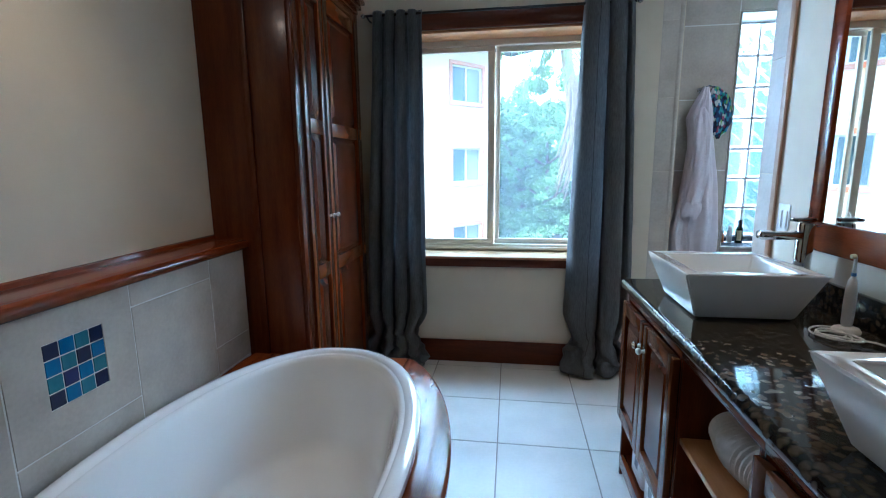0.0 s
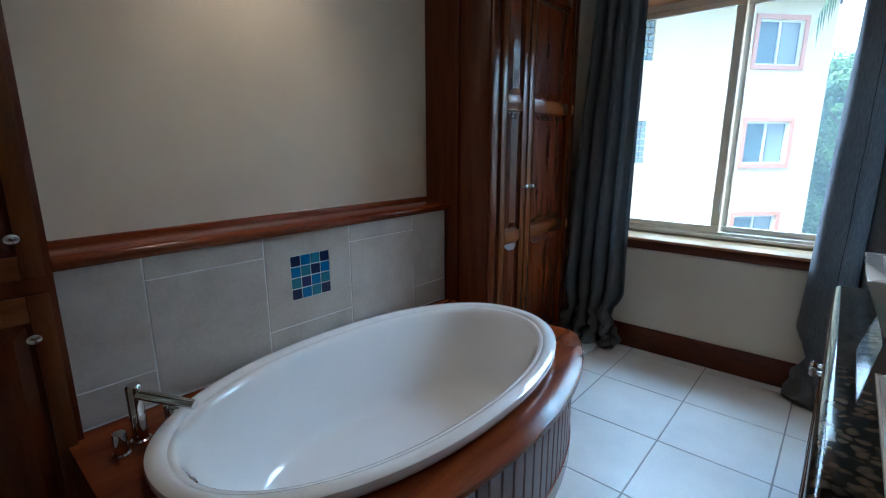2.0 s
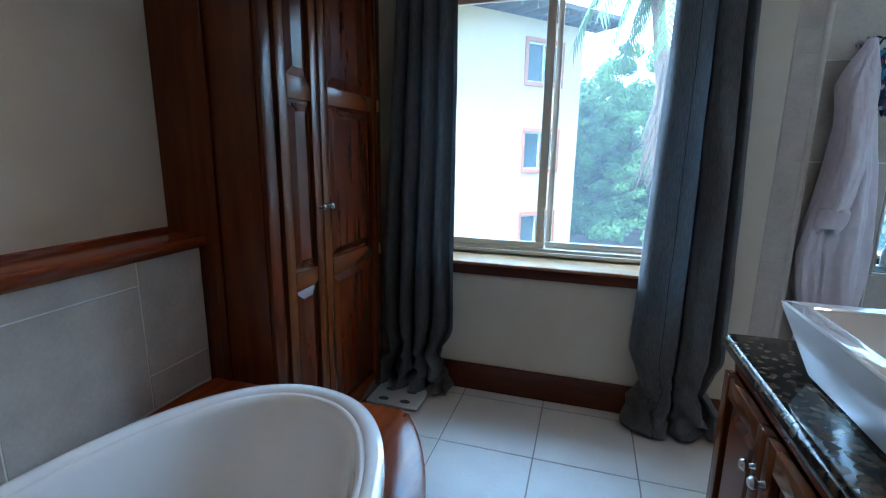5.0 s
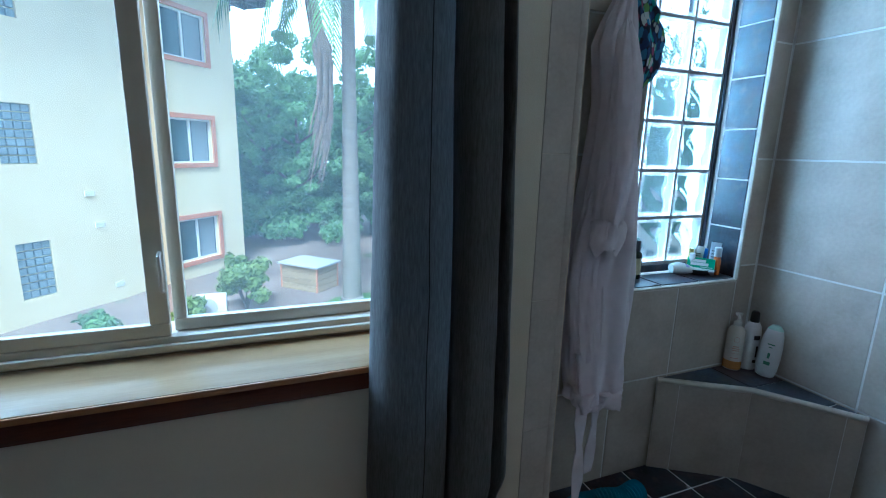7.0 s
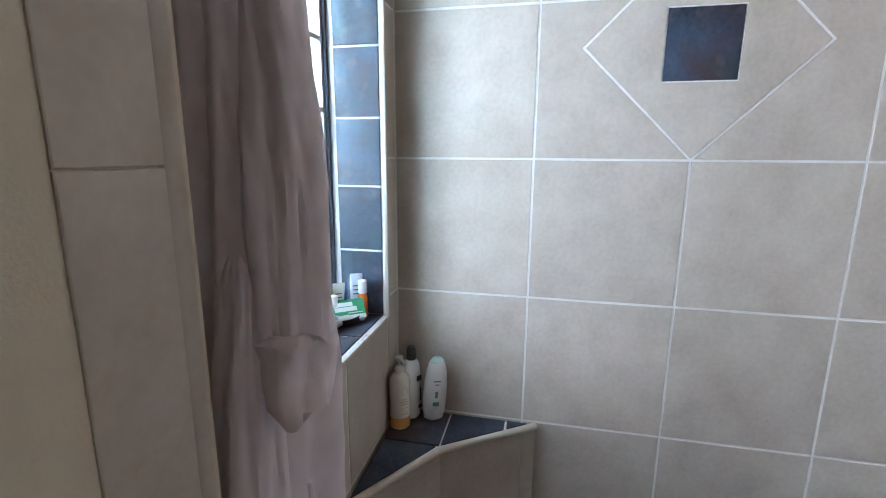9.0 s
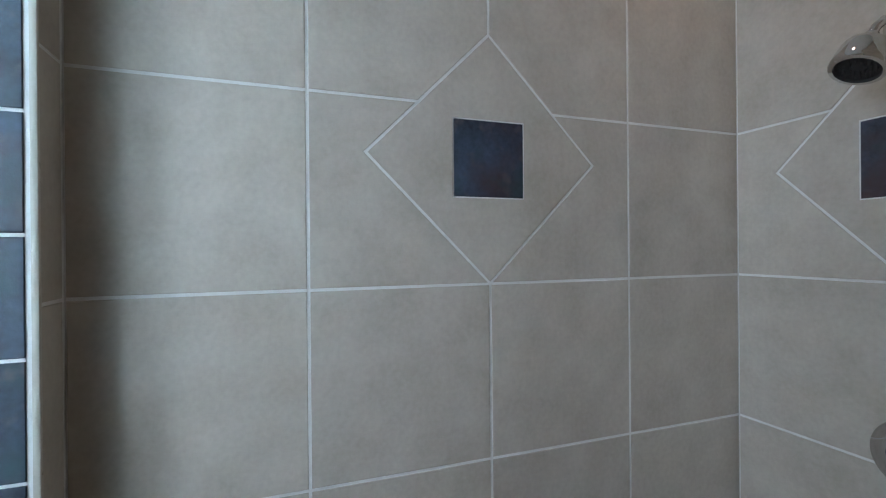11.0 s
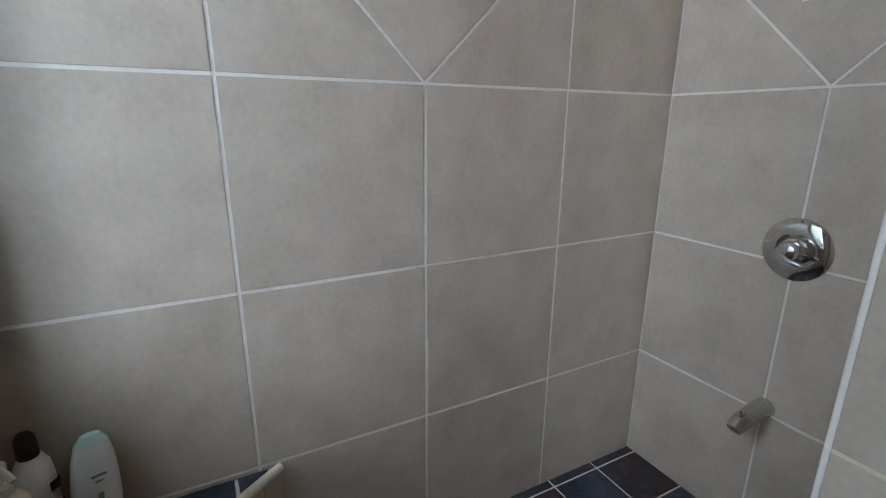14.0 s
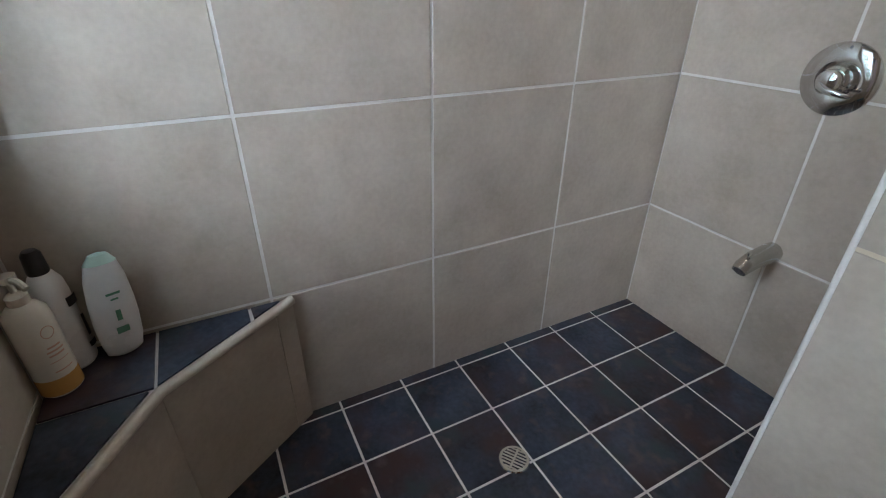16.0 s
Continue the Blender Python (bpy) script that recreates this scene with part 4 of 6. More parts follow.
L1, L2 = (BMID - BL).length, (BR - BMID).length
bench_face(BL, BMID, 0.002, 0.09)
bench_face(BL, BMID, 0.093, L1 - 0.001)
bench_face(BMID, BR, 0.001, L2 - 0.06)
bench_face(BMID, BR, L2 - 0.057, L2 - 0.002)
part("seat_edge", tube([(BL.x, BL.y, BZ - 0.009), (BMID.x - 0.004, BMID.y - 0.004, BZ - 0.009), (BR.x, BR.y, BZ - 0.009)], 0.0125, 12), TRIM_TILE, bench, "rounded pale tile edging")

# ---- shower fittings ----
HX = 1.812
RY = Matrix.Rotation(radians(-90), 3, "X")
sh = thing("wall_shower", (HX, Y_HEAD, 2.01), "chrome shower head on a curved wall arm", "shower")
part("flange", lathe([(0.0, 0.026), (0.02, 0.026), (0.04, 0.018), (0.052, 0.006), (0.053, 0.003)], 36, (HX, Y_HEAD, 2.012), RY), CHROME, sh)
part("arm", tube([(HX, Y_HEAD + 0.02, 2.012), (HX + 0.002, 1.645, 2.012), (HX + 0.008, 1.675, 2.005), (HX + 0.014, 1.695, 1.988), (HX + 0.018, 1.705, 1.97)], 0.0105, 14), CHROME, sh)
ax = Vector((0.06, 0.45, -0.89)).normalized()
HT = ax.to_track_quat("Z", "Y").to_matrix()
hp = Vector((HX + 0.018, 1.703, 1.972))
part("bell", lathe([(0.0, -0.002), (0.014, 0.0), (0.017, 0.012), (0.024, 0.022), (0.044, 0.032), (0.05, 0.045), (0.056, 0.082), (0.0575, 0.095), (0.055, 0.1), (0.046, 0.101)], 36, hp, HT), CHROME, sh)
spray = part("spray_plate", lathe([(0.046, 0.1005), (0.044, 0.093), (0.0, 0.09)], 36, hp, HT), RUBBER, sh, "dark rubber spray plate")
bm = bmesh.new()
for ring, cnt in ((0.036, 22), (0.027, 16), (0.017, 10)):
    for k in range(cnt):
        a = 2 * math.pi * k / cnt
        lathe([(0.0022, 0.09), (0.0016, 0.0965), (0, 0.097)], 6, hp + HT @ Vector((ring * math.cos(a), ring * math.sin(a), 0)), HT, into=bm)
part("nozzles", bm, RUBBER, spray)

ctl = thing("shower_valve", (HX, Y_HEAD, 0.965), "round chrome shower valve with a lever handle", "shower valve")
part("escutcheon", lathe([(0.0, 0.014), (0.04, 0.014), (0.047, 0.017), (0.058, 0.016), (0.075, 0.012), (0.086, 0.006), (0.087, 0.003)], 48, (HX, Y_HEAD, 0.965), RY), CHROME, ctl)
hd = part("handle", lathe([(0.033, 0.013), (0.033, 0.03), (0.028, 0.033), (0.027, 0.055), (0.023, 0.062), (0.012, 0.066), (0, 0.067)], 32, (HX, Y_HEAD, 0.965), RY), CHROME, ctl)
bm = bmesh.new()
tube([(HX + 0.012, Y_HEAD + 0.058, 0.955), (HX - 0.01, Y_HEAD + 0.064, 0.945), (HX - 0.045, Y_HEAD + 0.062, 0.938), (HX - 0.06, Y_HEAD + 0.058, 0.937)], [0.012, 0.009, 0.007, 0.005], 10, into=bm)
part("lever", bm, CHROME, hd)

sp = thing("shower_spout", (HX - 0.004, Y_HEAD, 0.478), "brushed chrome tub-style wall spout", "spout")
part("body", tube([(HX - 0.004, Y_HEAD + 0.003, 0.48), (HX - 0.004, 1.64, 0.478), (HX - 0.004, 1.69, 0.472), (HX - 0.004, 1.722, 0.462), (HX - 0.004, 1.735, 0.452)], [0.029, 0.028, 0.026, 0.024, 0.02], 24), PEWTER, sp)
part("diverter", lathe([(0.004, 0), (0.004, 0.012), (0.007, 0.014), (0.007, 0.02), (0, 0.021)], 14, (HX - 0.004, 1.712, 0.487)), CHROME, sp)

dr = thing("floor_drain", (1.838, 2.453, Z_SH), "round slotted steel shower drain", "drain")
part("ring", lathe([(0.0, -0.001), (0.036, -0.001), (0.036, 0.002), (0.041, 0.002), (0.042, 0.0)], 36, (1.838, 2.453, Z_SH + 0.0005)), RUBBER, dr)
part("rim", lathe([(0.034, 0.0), (0.034, 0.0035), (0.041, 0.0035), (0.043, 0.0)], 36, (1.838, 2.453, Z_SH + 0.0005)), CHROME, dr)
bm = bmesh.new()
for k in range(-3, 4):
    w = math.sqrt(0.034 ** 2 - (0.0097 * k) ** 2)
    box(1.838 - w, 1.838 + w, 2.453 + 0.0097 * k - 0.0028, 2.453 + 0.0097 * k + 0.0028, Z_SH + 0.001, Z_SH + 0.0035, into=bm)
box(1.835, 1.841, 2.420, 2.486, Z_SH + 0.0012, Z_SH + 0.0036, into=bm)
bmesh.ops.rotate(bm, cent=(1.838, 2.453, 0), matrix=Matrix.Rotation(radians(35), 3, "Z"), verts=bm.verts)
part("grate", bm, CHROME, dr)

# ---- robe, belt and cap on a hook ----
ROBE = Mat("lilac_cotton", (0.68, 0.61, 0.65), (0.76, 0.69, 0.73), 30, 0.95, bump=0.4, fine=600)
ROBE.b.inputs["Sheen Weight"].default_value = 0.25
ROBE = ROBE.m
hook = thing("robe_hook", (1.285, 3.40, 1.90), "small chrome wall hook", "hook")
part("plate", lathe([(0.016, 0.0), (0.016, 0.004), (0.01, 0.008), (0, 0.009)], 18, (1.285, Y_NICHE - 0.003, 1.905), Matrix.Rotation(radians(90), 3, "X")), CHROME, hook)
part("prong", tube([(1.285, Y_NICHE - 0.01, 1.905), (1.285, 3.37, 1.898), (1.285, 3.35, 1.905), (1.285, 3.345, 1.925)], 0.005, 8), CHROME, hook)

robe = thing("bathrobe", (1.28, 3.34, 1.9), "pale lilac cotton bathrobe hanging on a hook", "bathrobe")
RP = [(1.91, 1.285, 0.016, 0.016), (1.86, 1.28, 0.034, 0.034), (1.79, 1.266, 0.058, 0.05), (1.72, 1.258, 0.074, 0.058), (1.62, 1.268, 0.068, 0.058), (1.54, 1.278, 0.07, 0.06), (1.32, 1.285, 0.095, 0.072), (1.12, 1.285, 0.115, 0.086),
      (0.97, 1.272, 0.136, 0.094), (0.86, 1.277, 0.132, 0.094), (0.72, 1.295, 0.115, 0.09), (0.60, 1.305, 0.105, 0.085), (0.50, 1.315, 0.095, 0.08)]


def drape(rp, cy, folds, seed, na=128, steps=80, lean=0.0, lump=1.0):
    bm = bmesh.new()
    zs = [p[0] for p in rp]
    rows = []
    for k in range(steps + 1):
        z = zs[0] + (zs[-1] - zs[0]) * k / steps
        c, a, b = (float(np.interp(-z, [-q for q in zs], [p[i] for p in rp])) for i in (1, 2, 3))
        row = []
        f = k / steps
        for i in range(na):
            th = 2 * math.pi * i / na
            fold = 1 + 0.14 * min(1, 3 * f + 0.25) * math.sin(folds * th + (0.6 + 2.0 * lump) * math.sin((1.2 + 2.8 * lump) * f + seed) + seed) + 0.06 * math.sin((folds * 2 + 1) * th + 4 * f + seed * 2)
            fold += 0.16 * lump * noise.noise(Vector((2.1 * math.cos(th + 2.5 * f), 2.1 * math.sin(th + 2.5 * f), z * 4.5 + seed))) + 0.03 * noise.noise(Vector((5 * math.cos(th - 3 * f), 5 * math.sin(th - 3 * f), z * 9 + seed)))
            crease = 0.0025 * noise.noise(Vector((6 * math.cos(th), 6 * math.sin(th), z * 14 + seed)))
            row.append(bm.verts.new((c + a * fold * math.cos(th) + crease, cy + lean * f + b * fold * math.sin(th) + crease, z + (0.018 * math.sin(3 * th + seed) if k == steps else 0))))
        rows.append(row)
    for r, s in zip(rows, rows[1:]):
        bridge(bm, r, s)
    bm.faces.new(rows[0])
    bmesh.ops.recalc_face_normals(bm, faces=bm.faces)
    return bm


part("body", drape(RP, 3.305, 5, 0.6, 144, 90, 0.0, 0.35), ROBE, robe)
part("hem_band", drape([(0.56, 1.306, 0.102, 0.084), (0.555, 1.306, 0.108, 0.09), (0.50, 1.315, 0.102, 0.086), (0.485, 1.316, 0.094, 0.08)], 3.305, 5, 0.6, 144, 12, 0.0, 0.35), ROBE, robe, "ribbed lilac hem band")
SL = [(1.80, 1.262, 0.006, 0.006), (1.74, 1.256, 0.036, 0.032), (1.62, 1.262, 0.05, 0.042), (1.48, 1.262, 0.052, 0.044), (1.36, 1.252, 0.056, 0.046), (1.25, 1.235, 0.052, 0.044), (1.17, 1.222, 0.046, 0.04)]
slv = part("sleeve", drape(SL, 3.268, 3, 2.2, 84, 50, -0.055, 0.6), ROBE, robe)
part("cuff", drape([(1.185, 1.223, 0.043, 0.037), (1.18, 1.222, 0.052, 0.045), (1.09, 1.213, 0.051, 0.044), (1.085, 1.212, 0.042, 0.036)], 3.213, 2, 0.9, 60, 10, -0.006, 0.5), ROBE, slv, "ribbed lilac cuff")
for px, pz, py in ((1.215, 0.965, 3.203), (1.165, 0.96, 3.245)):
    part("pocket_welt", tube([(px, py, pz), (px + 0.006, py - 0.004, pz - 0.07), (px + 0.018, py + 0.004, pz - 0.2)], [0.004, 0.007, 0.004], 8), ROBE, robe)
SL2 = [(1.32, 1.215, 0.004, 0.004), (1.25, 1.205, 0.03, 0.028), (1.10, 1.19, 0.046, 0.04), (0.97, 1.18, 0.05, 0.042), (0.84, 1.19, 0.046, 0.038), (0.70, 1.215, 0.036, 0.03)]
part("sleeve", drape(SL2, 3.27, 3, 4.1, 84, 40, -0.01, 0.5), ROBE, robe)


def ribbon(pts, w, seed):
    bm = bmesh.new()
    prev = None
    for k, p in enumerate(pts):
        a = 0.4 * math.sin(1.3 * k + seed)
        d = Vector((math.cos(a), math.sin(a), 0)) * w / 2
        n = Vector((-math.sin(a), math.cos(a), 0)) * 0.002
        row = [bm.verts.new(Vector(p) + o) for o in (-d - n, d - n, d + n, -d + n)]
        if prev:
            bridge(bm, prev, row)
        else:
            bm.faces.new(row)
        prev = row
    bm.faces.new(prev)
    bmesh.ops.recalc_face_normals(bm, faces=bm.faces)
    return bm


part("belt", ribbon([(1.245 - 0.0035 * k - 0.008 * math.sin(k * 0.5), 3.27 - 0.003 * k, 0.62 - 0.046 * k) for k in range(13)], 0.042, 0.3), ROBE, robe, "long flat lilac belt end")
part("belt", ribbon([(1.375 + 0.006 * math.sin(k * 0.5), 3.36, 0.62 - 0.055 * k) for k in range(10)], 0.04, 1.3), ROBE, robe, "long flat lilac belt end")

CAPM = Mat("leaf_print_fabric", (0.02, 0.05, 0.12), (0.03, 0.09, 0.16), 20, 0.8, bump=0.3, fine=300)
vo = CAPM.node("ShaderNodeTexVoronoi")
vo.inputs["Scale"].default_value = 46
mp2 = CAPM.node("ShaderNodeMapping")
mp2.inputs["Scale"].default_value, mp2.inputs["Rotation"].default_value = (1.6, 1, 0.75), (0.4, 0.6, 0.2)
CAPM.link(CAPM.vec, mp2.inputs["Vector"])
CAPM.link(mp2.outputs[0], vo.inputs["Vector"])
sep = CAPM.node("ShaderNodeSeparateColor")
CAPM.link(vo.outputs["Color"], sep.inputs[0])
cr = CAPM.node("ShaderNodeValToRGB")
cr.color_ramp.interpolation = "CONSTANT"
for pos, colr in ((0.0, (0.03, 0.07, 0.20)), (0.2, (0.05, 0.36, 0.34)), (0.42, (0.24, 0.46, 0.14)), (0.58, (0.08, 0.28, 0.52)), (0.74, (0.36, 0.08, 0.16)), (0.84, (0.62, 0.66, 0.64))):
    e = cr.color_ramp.elements.new(pos) if pos else cr.color_ramp.elements[0]
    e.color = rgba(colr)
CAPM.link(sep.outputs[0], cr.inputs[0])
edge = CAPM.node("ShaderNodeValToRGB")
edge.color_ramp.elements[0].position, edge.color_ramp.elements[1].position = 0.56, 0.64
edge.color_ramp.elements[0].color, edge.color_ramp.elements[1].color = (0, 0, 0, 1), (1, 1, 1, 1)
CAPM.link(vo.outputs["Distance"], edge.inputs[0])
mxc = CAPM.node("ShaderNodeMixRGB")
CAPM.link(edge.outputs[0], mxc.inputs[0])
CAPM.link(cr.outputs[0], mxc.inputs[1])
mxc.inputs[2].default_value = (0.02, 0.03, 0.07, 1)
CAPM.link(mxc.outputs[0], CAPM.b.inputs["Base Color"])
CP = [(1.915, 1.355, 0.018, 0.02), (1.88, 1.368, 0.046, 0.04), (1.83, 1.378, 0.066, 0.052), (1.75, 1.388, 0.076, 0.058), (1.68, 1.39, 0.07, 0.055), (1.63, 1.388, 0.05, 0.042), (1.605, 1.385, 0.02, 0.02)]
cap = thing("fabric_cap", (1.385, 3.345, 1.9), "leaf-patterned blue and green fabric cap hanging up", "cap")
part("crown_cloth", drape(CP, 3.345, 6, 1.9, 80, 36), CAPM.m, cap)
part("loop", tube([(1.29, 3.352, 1.915), (1.32, 3.35, 1.925), (1.36, 3.346, 1.915)], 0.004, 6), CAPM.m, cap)


# ---- bottles on the bench ----
def plastic(name, c, rough=0.3):
    return Mat(name, c, tuple(min(1, q * 1.08) for q in c), 15, rough, bump=0.0, rough_vary=0.05).m


AMBER = plastic("amber_soap", (0.55, 0.30, 0.10), 0.2)
MILK = plastic("milky_plastic", (0.70, 0.66, 0.58), 0.25)
MINT = plastic("mint_plastic", (0.45, 0.66, 0.58))
GREENINK = plastic("green_print", (0.10, 0.28, 0.18), 0.5)
PINKINK = plastic("pink_print", (0.55, 0.33, 0.25), 0.5)
BLACKINK = plastic("black_print", (0.015, 0.015, 0.018), 0.5)


def bars(parent, at, yaw, rows, mt, r):
    """Small print as plain bars that hug a round body of radius r."""
    for dz, w, h, off in rows:
        bm = bmesh.new()
        n = 6
        lo, hi = [], []
        for k in range(n + 1):
            a = radians(yaw) + (off + w * (k / n - 0.5)) / r
            for lst, z in ((lo, dz), (hi, dz + h)):
                lst.append(bm.verts.new((at[0] + (r + 0.0004) * math.cos(a), at[1] + (r + 0.0004) * math.sin(a), at[2] + z)))
        for k in range(n):
            bm.faces.new((lo[k], lo[k + 1], hi[k + 1], hi[k]))
        part("print", bm, mt, parent)


B1 = (2.137, 3.372, BZ)
bt = thing("pump_bottle", B1, "clear pump bottle with amber soap and pale label", "bottle")
part("bottle", lathe([(0, 0.0), (0.027, 0.0), (0.031, 0.004), (0.031, 0.13), (0.029, 0.142), (0.02, 0.152), (0.013, 0.156), (0.013, 0.164), (0, 0.164)], 32, B1), MILK, bt)
part("soap", lathe([(0.0314, 0.005), (0.0314, 0.034)], 32, B1), AMBER, bt, "amber liquid soap")
part("pump", lathe([(0.015, 0.156), (0.015, 0.168), (0.01, 0.172), (0.0045, 0.174), (0.0045, 0.19), (0.012, 0.191), (0.012, 0.2), (0, 0.202)], 20, B1), MILK, bt)
part("nozzle", tube([(B1[0], B1[1], BZ + 0.195), (B1[0] - 0.02, B1[1] - 0.018, BZ + 0.195), (B1[0] - 0.028, B1[1] - 0.026, BZ + 0.187)], 0.005, 8), MILK, bt)
part("emblem", lathe([(0.010, 0), (0.0088, 0.0004), (0.0088, 0.0)], 24, (B1[0] - 0.0222, B1[1] - 0.0222, BZ + 0.112), Vector((-1, -1, 0)).to_track_quat("Z", "Y").to_matrix()), PINKINK, bt)
bars(bt, B1, -135, [(0.086, 0.020, 0.003, 0), (0.079, 0.026, 0.003, 0), (0.072, 0.024, 0.003, 0), (0.062, 0.03, 0.0012, 0), (0.045, 0.028, 0.002, 0)], PINKINK, 0.031)
B2 = (2.213, 3.352, BZ)
bt = thing("conditioner_bottle", B2, "white plastic bottle with black cap and black print", "bottle")
part("bottle", lathe([(0, 0), (0.030, 0.0), (0.034, 0.004), (0.034, 0.13), (0.031, 0.15), (0.022, 0.164), (0.016, 0.168), (0, 0.169)], 32, B2, squash=(1, 0.8)), WHITE_PL, bt)
part("cap", lathe([(0.015, 0.168), (0.016, 0.172), (0.014, 0.2), (0.010, 0.205), (0, 0.206)], 20, B2), BLACK, bt, "glossy black cap")
bars(bt, (B2[0], B2[1], BZ), -115, [(0.112, 0.022, 0.016, 0), (0.05, 0.008, 0.04, 0.005), (0.03, 0.018, 0.010, 0.004)], BLACKINK, 0.0335)
B3 = (2.203, 3.268, BZ)
bt = thing("shampoo_bottle", B3, "white oval shampoo bottle with mint cap", "bottle")
prof = [(0, 0), (0.020, 0.0), (0.030, 0.006), (0.035, 0.03), (0.037, 0.07), (0.036, 0.11), (0.032, 0.15), (0.025, 0.178), (0.014, 0.193), (0, 0.197)]
tl = (Matrix.Rotation(radians(-64), 3, "Z") @ Matrix.Rotation(radians(4), 3, "Y"))
part("bottle", lathe(prof[:8], 32, B3, tl, squash=(1, 0.55)), WHITE_PL, bt)
part("cap", lathe([(0.0255, 0.1785), (0.0145, 0.1935), (0, 0.1975)], 32, B3, tl, squash=(1, 0.55)), MINT, bt, "rounded mint-green cap")
for dz, w, h in ((0.125, 0.022, 0.004), (0.115, 0.012, 0.003), (0.075, 0.008, 0.02), (0.05, 0.02, 0.012)):
    bm = box(-w / 2, w / 2, -0.0215, -0.0208, dz, dz + h)
    bmesh.ops.transform(bm, matrix=Matrix.Translation(B3) @ tl.to_4x4(), verts=bm.verts)
    part("print", bm, GREENINK, bt)

# ---- things in the glass block niche ----
NZ = NZ0 + 0.006
SOAPGREEN = plastic("green_card", (0.02, 0.30, 0.14), 0.35)
dish = thing("soap_dish", (2.045, 3.515, NZ), "shallow black oval soap dish", "soap dish")
part("tray", lathe([(0, 0.004), (0.055, 0.004), (0.066, 0.02), (0.07, 0.021), (0.07, 0.017), (0.06, 0.0), (0, 0.0)], 36, (2.045, 3.515, NZ), squash=(1, 0.62)), BLACK, dish)
sb = thing("soap_box", (2.035, 3.515, NZ + 0.006), "green and white carton of soap lying in the dish", "soap box")
SM = Matrix.Translation((2.03, 3.512, NZ + 0.03)) @ Matrix.Rotation(radians(-52), 4, "Z") @ Matrix.Rotation(radians(-38), 4, "X")


def spart(name, bm, mt, label=""):
    bmesh.ops.transform(bm, matrix=SM, verts=bm.verts)
    part(name, bm, mt, sb, label, False)


spart("carton", box(-0.047, 0.047, -0.014, 0.014, -0.028, 0.028, 0.0015), SOAPGREEN)
spart("white_band", box(-0.0473, 0.0473, -0.0146, 0.0146, -0.0284, -0.017, 0.0008), WHITE_PL)
bm = bmesh.new()
box(-0.03, 0.016, -0.0150, -0.0144, 0.008, 0.019, into=bm)
box(-0.034, 0.026, -0.0150, -0.0144, -0.006, 0.006, into=bm)
box(0.0, 0.04, -0.0150, -0.0144, -0.0125, -0.0105, into=bm)
spart("print", bm, WHITE_PL, "plain white printed shapes")


def small_bottle(name, x, y, r, h, body, capm, lab, neck=0.35, caph=0.25, sq=(1, 1)):
    b = thing(name, (x, y, NZ), lab, "bottle")
    hb = h * (1 - caph)
    part("bottle", lathe([(0, 0), (r * 0.92, 0), (r, 0.003), (r, hb * 0.82), (r * 0.85, hb * 0.92), (r * neck * 1.15, hb), (0, hb)], 22, (x, y, NZ), squash=sq), body, b)
    part("cap", lathe([(r * neck * 1.3, hb), (r * neck * 1.3, h * 0.97), (r * neck, h), (0, h)], 18, (x, y, NZ)), capm, b)
    return b


small_bottle("travel_bottle", 2.012, 3.545, 0.016, 0.088, plastic("clear_lotion", (0.6, 0.64, 0.64), 0.15), WHITE_PL, "small clear bottle with a white cap", 0.6, 0.3)
small_bottle("lotion_bottle", 2.030, 3.570, 0.014, 0.105, plastic("yellow_cap", (0.55, 0.45, 0.12)), plastic("gold_cap", (0.5, 0.4, 0.1)), "small bottle with a yellow cap", 0.7, 0.3)
small_bottle("spray_bottle", 2.086, 3.478, 0.013, 0.105, plastic("orange_lotion", (0.62, 0.16, 0.03), 0.2), plastic("frosted_cap", (0.6, 0.62, 0.66)), "small orange spray bottle with frosted cap", 0.75, 0.34)


def squeeze_tube(x, y, w, h, mt, capm, lab, lean):
    b = thing("cosmetic_tube", (x, y, NZ), lab, "tube")
    bm = bmesh.new()
    rows = []
    for k in range(9):
        t = k / 8
        z = NZ + 0.018 + (h - 0.018) * t
        a, d = w * (0.42 + 0.08 * t), w * 0.36 * (1 - t) + 0.001
        rows.append([bm.verts.new((x + lean * t * 0.5 + a * math.cos(2 * math.pi * i / 20), y + lean * t * 0.3 + d * math.sin(2 * math.pi * i / 20), z)) for i in range(20)])
    for r_, s_ in zip(rows, rows[1:]):
        bridge(bm, r_, s_)
    bm.faces.new(rows[0])
    bm.faces.new(rows[-1])
    bmesh.ops.recalc_face_normals(bm, faces=bm.faces)
    part("tube_body", bm, mt, b)
    part("cap", lathe([(0, 0), (w * 0.40, 0), (w * 0.41, 0.0178), (0, 0.0178)], 20, (x, y, NZ)), capm, b)
    bm = bmesh.new()
    for k in range(3):
        box(x + lean * 0.25 - w * 0.25, x + lean * 0.25 + w * 0.25, y - w * 0.26 - 0.002, y - w * 0.26 - 0.001, NZ + h * (0.72 - 0.1 * k), NZ + h * (0.745 - 0.1 * k), into=bm)
    part("print", bm, BLACKINK, b)


squeeze_tube(2.052, 3.552, 0.034, 0.098, plastic("white_tube", (0.68, 0.66, 0.6)), WHITE_PL, "white squeeze tube standing on its cap", 0.012)
squeeze_tube(2.100, 3.510, 0.036, 0.118, plastic("silver_tube", (0.42, 0.47, 0.53), 0.25), WHITE_PL, "silver-grey squeeze tube standing on its cap", 0.01)
squeeze_tube(2.083, 3.548, 0.03, 0.09, plastic("blue_tube", (0.03, 0.12, 0.42)), WHITE_PL, "blue squeeze tube standing on its cap", 0.0)

raz = thing("electric_shaver", (1.945, 3.525, NZ), "white and lavender electric shaver lying on the sill", "shaver")
